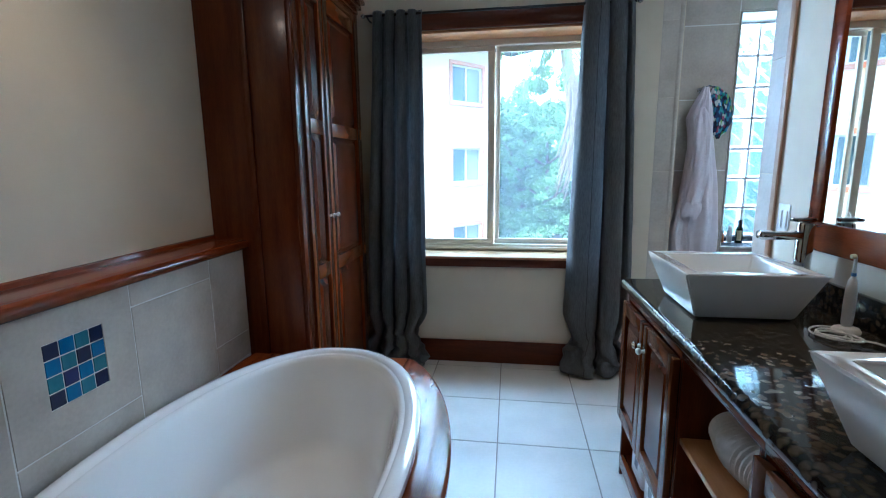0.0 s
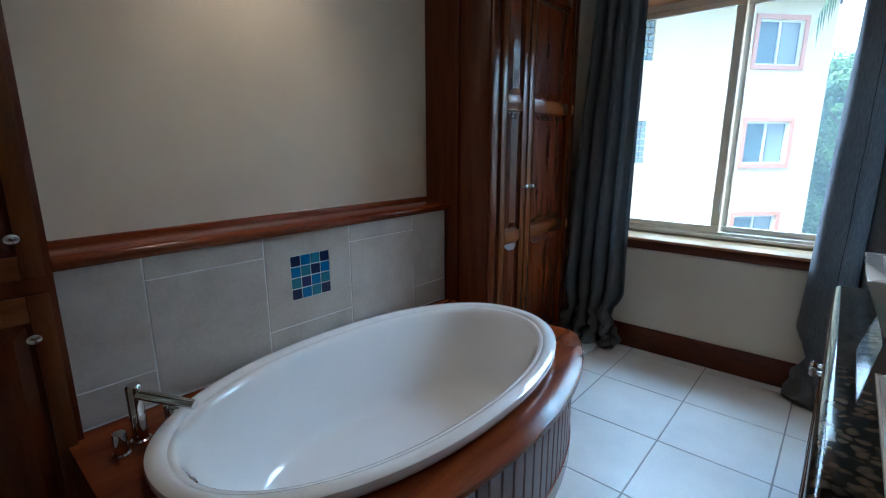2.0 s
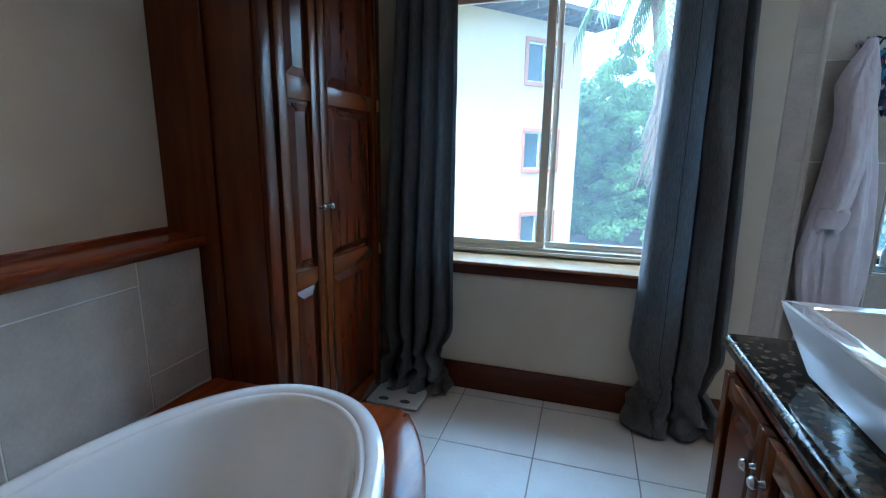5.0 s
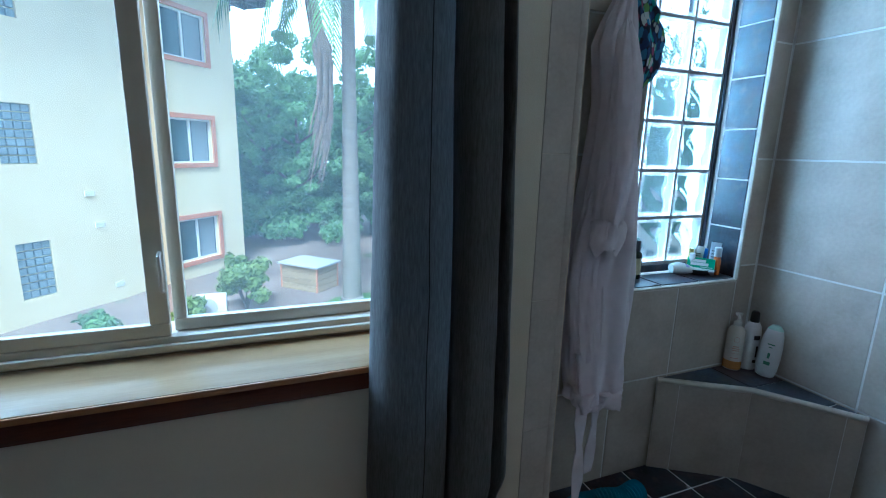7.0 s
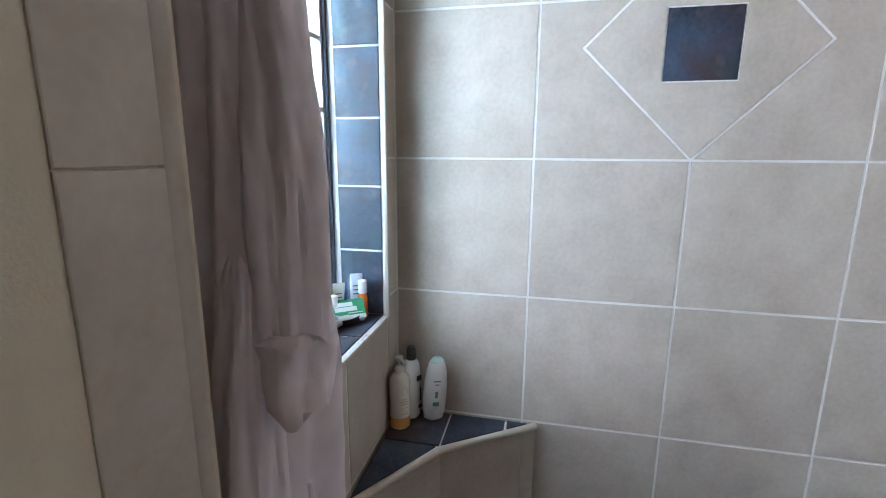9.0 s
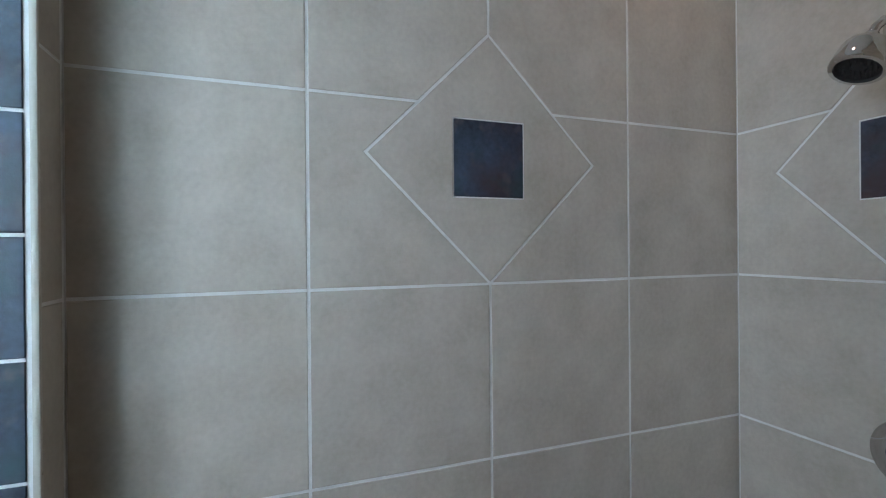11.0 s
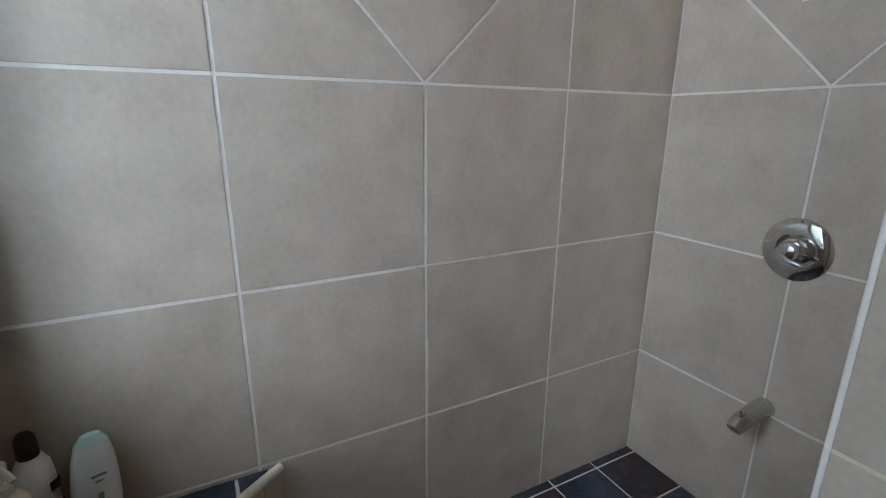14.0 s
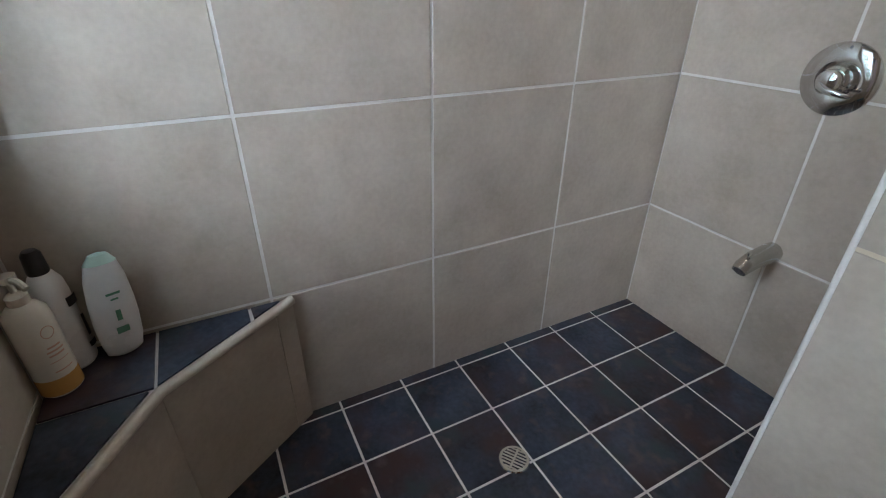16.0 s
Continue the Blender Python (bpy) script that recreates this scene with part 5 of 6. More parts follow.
LAV = plastic("lavender_plastic", (0.42, 0.38, 0.68), 0.25)
part("body", tube([(1.895, 3.54, NZ + 0.022), (1.92, 3.535, NZ + 0.024), (1.945, 3.525, NZ + 0.021), (1.975, 3.512, NZ + 0.016), (2.005, 3.498, NZ + 0.014), (2.015, 3.494, NZ + 0.013)], [0.016, 0.0225, 0.02, 0.012, 0.0105, 0.006], 16), WHITE_PL, raz)
part("grip", tube([(1.928, 3.528, NZ + 0.030), (1.945, 3.521, NZ + 0.027), (1.965, 3.512, NZ + 0.021)], [0.010, 0.014, 0.008], 12), LAV, raz, "lavender rubber grip")

gb = small_bottle("oil_bottle", 1.672, 3.535, 0.024, 0.165, plastic("dark_green_glass", (0.012, 0.03, 0.015), 0.1), BLACK, "dark green bottle with black pump and pale label", 0.45, 0.28)
bars(gb, (1.672, 3.535, NZ), -110, [(0.02, 0.03, 0.07, 0.0)], plastic("cream_label", (0.62, 0.58, 0.36)), 0.0243)
small_bottle("travel_bottle", 1.615, 3.55, 0.019, 0.12, plastic("pale_lotion", (0.62, 0.68, 0.66)), WHITE_PL, "pale travel bottle with a white cap", 0.5, 0.2)
small_bottle("lotion_bottle", 1.563, 3.555, 0.02, 0.09, plastic("orange_bottle", (0.6, 0.2, 0.04)), WHITE_PL, "small orange bottle with a white cap", 0.6, 0.25)

# blue mat rolled on the shower floor
BLUE = Mat("blue_chenille", (0.01, 0.16, 0.27), (0.02, 0.24, 0.36), 50, 0.95, bump=0.8, fine=300).m
matt = thing("bath_mat", (1.37, 3.27, Z_SH), "rolled blue ribbed bath mat on the shower floor", "bath mat")
bm = bmesh.new()
tube([(1.22 + 0.006 * k, 3.25 + 0.012 * math.sin(k * 0.12), Z_SH + 0.046 + 0.004 * math.sin(k * 0.3)) for k in range(52)], [0.040 + 0.006 * (k % 2) for k in range(52)], 20, into=bm)
part("roll", bm, BLUE, matt)

# ---- bathroom scale ----
sc = thing("bathroom_scale", (-0.795, 2.985, 0), "flat pale glass bathroom scale with black foot pads", "bathroom scale")
part("platform", box(-0.95, -0.64, 2.88, 3.09, 0.012, 0.028, 0.007, 3), plastic("pale_grey_glass", (0.5, 0.5, 0.48), 0.15), sc)
for x in (-0.86, -0.73):
    for y in (2.93, 3.04):
        part("foot_pad", lathe([(0, 0.0006), (0.03, 0.0006), (0.031, 0.0)], 24, (x, y, 0.0284), squash=(1, 0.62)), BLACK, sc)
        part("foot", lathe([(0, 0), (0.012, 0), (0.012, 0.0125), (0, 0.0125)], 14, (x, y, 0.0)), BLACK, sc)

# ---- on the vanity and in it ----
TOWEL = Mat("white_terry", (0.56, 0.55, 0.53), (0.68, 0.67, 0.65), 60, 0.98, bump=0.9, fine=500).m
tw = thing("rolled_towel", (0.70, 1.2, 0.595), "rolled white ribbed towel on the shelf", "towel", "rolled towels")
bm = bmesh.new()
n = 40
tube([(0.70 + 0.01 * math.sin(k * 0.2), 1.04 + 0.34 * k / n, 0.658) for k in range(n + 1)], [(0.058 + 0.0035 * (k % 2)) * min(1, 0.75 + 0.08 * min(k, n - k)) for k in range(n + 1)], 26, into=bm)
part("roll", bm, TOWEL, tw)
part("inner_fold", tube([(0.70 + 0.045 * (1 - q / 40) * math.cos(q * 0.42), 1.035, 0.658 + 0.045 * (1 - q / 40) * math.sin(q * 0.42)) for q in range(34)], 0.004, 6), TOWEL, tw)
tw2 = thing("folded_towel", (0.66, 1.0, 0.595), "folded white ribbed towel hanging over the shelf edge", "towel", "rolled towels")
bm = bmesh.new()
for k in range(5):
    tube([(0.60, 0.99 + 0.004 * k, 0.607 + 0.019 * k), (0.70, 0.99, 0.609 + 0.019 * k), (0.84, 0.99, 0.607 + 0.019 * k)], 0.0105, 10, into=bm)
    box(0.60, 0.86, 0.978, 1.03, 0.597 + 0.019 * k, 0.616 + 0.019 * k, 0.006, into=bm)
part("layers", bm, TOWEL, tw2)
CLOTHM = Mat("bright_print_cloth", (0.03, 0.22, 0.30), (0.05, 0.30, 0.36), 14, 0.9, bump=0.4, fine=300)
CLOTHM.ramp.color_ramp.interpolation = "CONSTANT"
for pos, colr in ((0.42, (0.55, 0.42, 0.08)), (0.50, (0.5, 0.12, 0.16)), (0.57, (0.06, 0.12, 0.34))):
    CLOTHM.ramp.color_ramp.elements.new(pos).color = rgba(colr)
cl = thing("crumpled_cloth", (0.70, 1.25, 0.10), "crumpled bright patterned cloths below the shelf", "cloth")
part("heap", drape([(0.46, 0.66, 0.02, 0.03), (0.41, 0.67, 0.06, 0.08), (0.30, 0.68, 0.09, 0.12), (0.16, 0.71, 0.11, 0.14), (0.101, 0.72, 0.12, 0.15)], 1.26, 7, 3.3, 90, 30), CLOTHM.m, cl)
for y0, y1, hgt in ((1.80, 1.965, 0.17), (1.60, 1.77, 0.15)):
    pk = thing("paper_pack", (0.72, (y0 + y1) / 2, 0.10), "white wrapped paper pack in the open bay", "pack", "paper packs")
    part("wrap", box(0.605, 0.86, y0, y1, 0.1005, 0.1005 + hgt, 0.018, 3), plastic("white_wrap", (0.62, 0.62, 0.64), 0.35), pk)
    bm = box(0.6035, 0.6045, (y0 + y1) / 2 - 0.022, (y0 + y1) / 2 + 0.022, 0.16, 0.20)
    part("print", bm, plastic("grey_print", (0.12, 0.13, 0.15), 0.5), pk)

tb = thing("electric_toothbrush", (1.05, 1.475, CZ), "white electric toothbrush standing on its charger", "toothbrush")
T0 = (1.05, 1.475, CZ)
part("charger", lathe([(0, 0), (0.030, 0.0), (0.031, 0.006), (0.026, 0.016), (0.012, 0.02), (0, 0.02)], 28, T0, squash=(1.25, 1)), WHITE_PL, tb)
part("handle", lathe([(0.012, 0.02), (0.0145, 0.03), (0.0155, 0.08), (0.0145, 0.13), (0.011, 0.16), (0.006, 0.168), (0, 0.169)], 22, T0), WHITE_PL, tb)
hd = part("brush_head", tube([(T0[0], T0[1], CZ + 0.168), (T0[0], T0[1], CZ + 0.20), (T0[0] - 0.001, T0[1], CZ + 0.228)], [0.0055, 0.0045, 0.0042], 12), WHITE_PL, tb)
part("blue_ring", lathe([(0.0062, 0.172), (0.0068, 0.176), (0.0062, 0.182)], 16, T0), plastic("blue_ring", (0.08, 0.22, 0.5)), hd)
part("bristles", lathe([(0.007, 0), (0.0075, 0.003), (0.0062, 0.011), (0, 0.012)], 16, (T0[0] - 0.002, T0[1], CZ + 0.23), Matrix.Rotation(radians(-90), 3, "Y")), plastic("bristle", (0.6, 0.55, 0.35), 0.8), hd)
pts = [Vector((1.03, 1.47, CZ + 0.006))]
for k in range(60):
    a = 0.36 * k
    pts.append(Vector((0.985 + 0.055 * math.cos(a) + 0.02 * math.sin(0.31 * k), 1.46 + 0.05 * math.sin(a) - 0.0012 * k, CZ + 0.004 + 0.004 * (0.5 + 0.5 * math.sin(a * 0.5)) + 0.00016 * k)))
pts += [Vector((1.05, 1.36, CZ + 0.012)), Vector((1.10, 1.30, CZ + 0.006)), Vector((1.112, 1.15, CZ + 0.005))]
part("cord", tube(pts, 0.0028, 7), WHITE_PL, tb, "coiled white charging cord")

sw = thing("light_switch", (X_VAN, 2.02, 1.21), "white double wall switch plate", "switch")
part("plate", box(X_VAN - 0.006, X_VAN - 0.0005, 1.98, 2.058, 1.15, 1.268, 0.002), WHITE_PL, sw)
for y in (2.0, 2.036):
    part("rocker", box(X_VAN - 0.0105, X_VAN - 0.0055, y - 0.012, y + 0.012, 1.175, 1.243, 0.0025), WHITE_PL, sw)

# the bottles and tubes stand at their bases
for ob in list(bpy.data.objects):
    kind = ob.name.split(".")[0]
    if ob.parent is None and kind in ("pump_bottle", "conditioner_bottle", "shampoo_bottle"):
        ob.scale = (1.16, 1.16, 1.22 if kind == "shampoo_bottle" else 1.3)
    elif ob.parent is None and kind in ("soap_box", "soap_dish", "spray_bottle", "cosmetic_tube", "electric_shaver"):
        ob.scale = (1.18, 1.18, 1.18)
        if kind == "cosmetic_tube":
            ob.rotation_euler = (0, 0, radians(-60))


# ---- outside ----
GZ = -2.5
STUCCO = Mat("cream_stucco", (0.76, 0.66, 0.40), (0.82, 0.73, 0.48), 1.2, 0.9, bump=0.3, fine=60).m
ORANGE = Mat("orange_trim", (0.55, 0.22, 0.12), (0.62, 0.27, 0.15), 5, 0.8, bump=0.1).m
FAR_GLASS = Mat("far_window_glass", (0.05, 0.10, 0.12), (0.10, 0.17, 0.19), 1.5, 0.12, bump=0.0).m
CURT = Mat("far_curtain", (0.22, 0.28, 0.30), (0.3, 0.36, 0.38), 8, 0.8, bump=0.0, stretch=(6, 6, 0.3)).m
WHITE = Mat("white_frame", (0.75, 0.75, 0.73), (0.8, 0.8, 0.78), 4, 0.5, bump=0.0).m
EAVE = Mat("grey_eave", (0.10, 0.10, 0.11), (0.16, 0.16, 0.17), 5, 0.8, bump=0.1).m
SMALLBLOCK = Mat("far_glass_block", (0.16, 0.22, 0.24), (0.3, 0.38, 0.4), 8, 0.2, bump=0.1).m
DIRT = Mat("bare_earth", (0.16, 0.115, 0.09), (0.30, 0.235, 0.19), 0.7, 0.95, bump=0.6, fine=14)
gn = DIRT.noise(0.35, 4)
gr = DIRT.node("ShaderNodeValToRGB")
gr.color_ramp.elements[0].position, gr.color_ramp.elements[1].position = 0.64, 0.72
DIRT.link(gn, gr.inputs[0])
gm = DIRT.node("ShaderNodeMixRGB")
DIRT.link(gr.outputs[0], gm.inputs[0])
DIRT.link(DIRT.col, gm.inputs[1])
gm.inputs[2].default_value = (0.06, 0.10, 0.025, 1)
DIRT.link(gm.outputs[0], DIRT.b.inputs["Base Color"])
DIRT = DIRT.m
bm = bmesh.new()
bmesh.ops.create_grid(bm, x_segments=60, y_segments=60, size=1)
for v in bm.verts:
    rr = Vector((v.co.x, v.co.y)).length
    s = 6 * rr + 1500 * rr ** 5
    v.co = Vector((v.co.x * s / max(rr, 1e-6) * rr, v.co.y * s / max(rr, 1e-6) * rr + 12, GZ + 0.05 * noise.noise(Vector((v.co.x * 40, v.co.y * 40, 0)))))
solid("ground", bm, DIRT, "bare brown earth with patches of grass", "ground", "structure")

# the apartment house: local axis along its facade
FA = Vector((-0.37, 18.68, 0))
FD = Vector((-0.658, -0.753, 0)).normalized()
FN = Vector((0.753, -0.658, 0)).normalized()
FM = Matrix(((FD.x, FN.x, 0, FA.x), (FD.y, FN.y, 0, FA.y), (0, 0, 1, 0), (0, 0, 0, 1)))
house = thing("apartment_building", (FA.x, FA.y, GZ), "cream stucco apartment house with orange window surrounds", "building")


def hpart(name, bm, mt, parent=None, label="", smooth=False):
    bmesh.ops.transform(bm, matrix=FM, verts=bm.verts)
    bmesh.ops.recalc_face_normals(bm, faces=bm.faces)
    return part(name, bm, mt, parent or house, label, smooth)


ROWS_Z = [1.47 - 2.84, 1.47, 1.47 + 2.84]
COLS = [(1.77, 1.46), (7.9, 1.5), (14.6, 1.5)]
BLOCKS_S = [6.0, 12.2]
TOPZ = 5.62
holes = []
for z in ROWS_Z:
    for s, w in COLS:
        holes.append((s - w / 2, s + w / 2, z - 0.62, z + 0.62))
    for s in BLOCKS_S:
        holes.append((s - 0.33, s + 0.33, z - 0.575, z + 0.635))
us = sorted({0.0, 22.0, *[h[0] for h in holes], *[h[1] for h in holes]})
vs = sorted({GZ - 0.3, TOPZ, *[h[2] for h in holes], *[h[3] for h in holes]})
bm = bmesh.new()
for u0, u1 in zip(us, us[1:]):
    for v0, v1 in zip(vs, vs[1:]):
        cu, cv = (u0 + u1) / 2, (v0 + v1) / 2
        if not any(h[0] < cu < h[1] and h[2] < cv < h[3] for h in holes):
            box(u0, u1, -0.25, 0.0, v0, v1, into=bm)
box(0.0, 22, -9, -0.2505, GZ - 0.3, TOPZ, into=bm)
bmesh.ops.remove_doubles(bm, verts=bm.verts, dist=0.0005)
hpart("wall", bm, STUCCO)
for z in ROWS_Z:
    for s, w in COLS:
        a, b, c, d = s - w / 2, s + w / 2, z - 0.62, z + 0.62
        bm = bmesh.new()
        for q in ((a - 0.13, b + 0.13, c - 0.13, c), (a - 0.13, b + 0.13, d, d + 0.13), (a - 0.13, a, c, d), (b, b + 0.13, c, d)):
            box(q[0], q[1], 0.001, 0.05, q[2], q[3], 0.006, into=bm)
        wd = hpart("window", bm, ORANGE, label="sliding window with an orange surround")
        bm = bmesh.new()
        for q in ((a, b, c, c + 0.05), (a, b, d - 0.05, d), (a, a + 0.05, c, d), (b - 0.05, b, c, d), (s - 0.03, s + 0.03, c, d)):
            box(q[0], q[1], -0.10, -0.05, q[2], q[3], into=bm)
        hpart("frame", bm, WHITE, wd)
        hpart("pane", box(a, b, -0.13, -0.12, c, d), FAR_GLASS, wd)
        if s < 3:
            hpart("blind", box(a + 0.07, s - 0.12, -0.119, -0.112, c + 0.05, d - 0.05), CURT, wd)
    for s in BLOCKS_S:
        a, c = s - 0.33, z - 0.575
        bm = bmesh.new()
        for i in range(4):
            for j in range(7):
                box(a + 0.165 * i + 0.013, a + 0.165 * i + 0.152, -0.14, -0.03, c + 0.1728 * j + 0.013, c + 0.1728 * j + 0.16, 0.01, 1, into=bm)
        gb = hpart("glass_block_window", bm, SMALLBLOCK, label="small glass block window")
        hpart("mortar", box(a, a + 0.66, -0.16, -0.10, c, c + 1.21), STUCCO, gb)
for s, z in ((4.75, 0.2), (4.6, -0.55), (4.3, -2.1)):
    hpart("vent", box(s - 0.11, s + 0.11, 0.0005, 0.03, z - 0.06, z + 0.06, 0.008), WHITE)
bm = box(-0.9, 23, -10, 0.95, TOPZ + 0.18, TOPZ + 0.32)
for s in np.arange(-0.8, 22.5, 0.62):
    box(s, s + 0.09, -0.2, 0.9, TOPZ, TOPZ + 0.18, into=bm)
for p in np.arange(-9.5, 0.7, 0.62):
    box(-0.85, 0.1, p, p + 0.09, TOPZ, TOPZ + 0.18, into=bm)
hpart("roof", bm, EAVE, label="grey overhanging eaves with rafters")

LEAF = Mat("green_leaf", (0.045, 0.12, 0.04), (0.20, 0.36, 0.12), 1.5, 0.5, bump=0.0, fine=9, vary=0.18).m
LEAF2 = Mat("yellow_green_leaf", (0.10, 0.17, 0.03), (0.20, 0.28, 0.06), 1.5, 0.5, bump=0.0, fine=9).m
BARK = Mat("grey_bark", (0.10, 0.085, 0.07), (0.19, 0.17, 0.145), 4, 0.95, bump=0.8, fine=30).m
PALMBARK = Mat("palm_bark", (0.20, 0.18, 0.155), (0.34, 0.31, 0.27), 5, 0.95, bump=0.8, fine=30, stretch=(1, 1, 5)).m
DEAD = Mat("dead_frond", (0.16, 0.12, 0.09), (0.28, 0.22, 0.17), 6, 0.95, bump=0.3).m


def leaf_cloud(count, blobs, size, seed):
    """Leaves scattered over the skins of many small clumps."""
    r = np.random.RandomState(seed)
    k = r.randint(0, len(blobs), count)
    cen, rad = np.array([b[0] for b in blobs])[k], np.array([b[1] for b in blobs])[k]
    d = r.normal(size=(count, 3))
    d /= np.linalg.norm(d, axis=1)[:, None]
    p = cen + d * (rad * (0.55 + 0.5 * r.rand(count)))[:, None] * np.array([1, 1, 0.75])
    n = d + r.normal(scale=0.55, size=(count, 3)) + np.array([0, 0, 0.35])
    n /= np.linalg.norm(n, axis=1)[:, None]
    t = np.cross(n, r.normal(size=(count, 3)))
    t /= np.linalg.norm(t, axis=1)[:, None]
    b = np.cross(n, t)
    s = size * (0.6 + 0.8 * r.rand(count))[:, None]
    v = np.stack([p - t * s, p + b * s * 0.45 + n * s * 0.1, p + t * s, p - b * s * 0.45 + n * s * 0.1], axis=1).reshape(-1, 3)
    f = np.arange(count * 4).reshape(-1, 4)
    me = bpy.data.meshes.new("leaves")
    me.from_pydata(v.tolist(), [], f.tolist())
    return me


def crown_blobs(r, w, h, z0, n):
    out = []
    for _ in range(n):
        a, q, zz = r.uniform(0, 6.28), math.sqrt(r.random()), r.random()
        env = math.sin(math.pi * (0.12 + 0.8 * zz)) ** 0.7
        out.append(((q * w * env * math.cos(a), q * w * env * math.sin(a), z0 + zz * h), r.uniform(0.4, 1.0) * w * 0.26))
    return out


TREES = []
for k in range(3):
    r = random.Random(20 + k)
    w, h = (2.3, 6.2) if k < 2 else (2.0, 5.0)
    tr = thing("tree", (0, 0, 0), "leafy green broadleaf tree with a grey trunk", "tree", "trees behind the yard")
    bm = tube([(0, 0, -0.2), (0.05, 0.02, 1.2), (0.12, -0.05, 2.6), (0.05, 0.1, 4.2), (0.0, 0.1, 5.6)], [0.17, 0.14, 0.12, 0.08, 0.03], 9)
    for q in range(7):
        a = r.uniform(0, 6.28)
        z = r.uniform(1.4, 4.2)
        tube([(0.08, 0, z), (0.08 + 0.8 * math.cos(a), 0.8 * math.sin(a), z + 0.6), (0.08 + 1.5 * math.cos(a), 1.5 * math.sin(a), z + 1.3)], [0.06, 0.04, 0.015], 6, into=bm)
    part("trunk", bm, BARK, tr)
    me = leaf_cloud(17000, crown_blobs(r, w, h, 0.9, 75), 0.085, 50 + k)
    me.materials.append(LEAF)
    cr = new("crown", me)
    cr.parent = tr
    TREES.append(tr)
r = random.Random(5)
spots = []
for i in range(34):
    spots.append((-2.2 + i * 0.76 + r.uniform(-0.5, 0.5), 25.0 + r.uniform(-1.6, 4.5) - 0.18 * i, r.uniform(0.98, 1.3)))
for i, (x, y, s) in enumerate(spots):
    src = TREES[i % 3]
    m = pose(x, y, GZ, 0, 0, r.uniform(0, 360))
    if i < 3:
        src.matrix_basis = m @ Matrix.Scale(s, 4)
    else:
        c = copy_thing(src, m)
        c.scale = (s, s, s * r.uniform(0.9, 1.1))
TREES[0].scale = TREES[1].scale = TREES[2].scale = (1.1, 1.1, 1.1)

me = leaf_cloud(26000, [((-2 + 26 * r.random(), 22.6 + 3.5 * r.random() - 2.4 * q, GZ + 0.4 + 1.5 * r.random()), r.uniform(0.4, 0.8)) for q in [r.random() for _ in range(130)]], 0.10, 77)
me.materials.append(LEAF)
tagged(new("undergrowth", me), "dense green shrubs under the trees", "shrubs", kind="stuff")


def shrub(x, y, w, h, n, mt, seed, lab):
    rr = random.Random(seed)
    s = thing("shrub", (x, y, GZ), lab, "shrub", "garden shrubs")
    bm = bmesh.new()
    for q in range(6):
        a = rr.uniform(0, 6.28)
        tube([(x, y, GZ - 0.05), (x + 0.4 * w * math.cos(a), y + 0.4 * w * math.sin(a), GZ + 0.7 * h)], [0.02, 0.008], 6, into=bm)
    part("stems", bm, BARK, s)
    me = leaf_cloud(n, [((rr.uniform(-w, w) * 0.6, rr.uniform(-w, w) * 0.6, rr.uniform(0.25, 0.8) * h), 0.35 * w) for _ in range(16)], 0.07, seed)
    me.materials.append(mt)
    c = new("foliage", me)
    c.parent = s


shrub(-0.24, 13.7, 0.7, 1.3, 2600, LEAF2, 3, "bright green rounded garden shrub")
shrub(-1.35, 12.7, 0.4, 0.8, 1000, LEAF2, 4, "small yellow-green garden shrub")
shrub(-3.0, 12.8, 0.5, 0.5, 900, LEAF, 6, "low dark green plants by the house")
shrub(-4.6, 11.6, 0.5, 0.6, 900, LEAF, 7, "low dark green plants by the house")
shrub(-0.5, 16.0, 0.4, 1.1, 900, LEAF2, 9, "leafy green shrub at the house corner")

# wooden box with a grey lid
CRATE = Mat("weathered_boards", (0.30, 0.22, 0.12), (0.44, 0.33, 0.2), 4, 0.85, bump=0.3, stretch=(0.8, 0.8, 8), vary=0.12).m
LID = Mat("grey_lid", (0.42, 0.42, 0.40), (0.52, 0.52, 0.5), 3, 0.8, bump=0.1).m
BX = Matrix.Translation((1.40, 15.25, 0)) @ Matrix.Rotation(radians(-46), 4, "Z")
crate = thing("wooden_box", (1.40, 15.25, GZ), "weathered wooden garden box with a grey lid", "box")


def bpart(name, bm, mt, label=""):
    bmesh.ops.transform(bm, matrix=BX, verts=bm.verts)
    part(name, bm, mt, crate, label, False)


for i in range(4):
    z = GZ + 0.17 * i
    for q in ((-0.6, 0.6, -0.45, -0.42), (-0.6, 0.6, 0.42, 0.45), (-0.63, -0.6, -0.45, 0.45), (0.6, 0.63, -0.45, 0.45)):
        bpart("plank", box(q[0], q[1], q[2], q[3], z + 0.004, z + 0.164, 0.006), CRATE)
for x, y in ((-0.64, -0.46), (0.60, -0.46), (-0.64, 0.42), (0.60, 0.42)):
    bpart("corner_post", box(x, x + 0.04, y, y + 0.04, GZ, GZ + 0.69, 0.005), ORANGE)
bpart("lid", box(-0.7, 0.7, -0.52, 0.52, GZ + 0.69, GZ + 0.74, 0.01), LID, "flat grey lid")

# palm: ringed trunk, hanging fronds, one dead frond
palm = thing("palm_tree", (2.15, 12.8, GZ), "tall palm with a pale ringed trunk and hanging fronds", "tree")
prof = []
for i in range(86):
    z = i * 0.1
    rr = 0.235 - 0.0016 * i + (0.05 if i < 4 else 0)
    rr = max(rr, 0.15)
    prof += [(rr, z), (rr * 0.965, z + 0.085)]
part("trunk", lathe(prof, 20, (2.15, 12.8, GZ)), PALMBARK, palm)
PT = Vector((2.15, 12.8, 6.1))


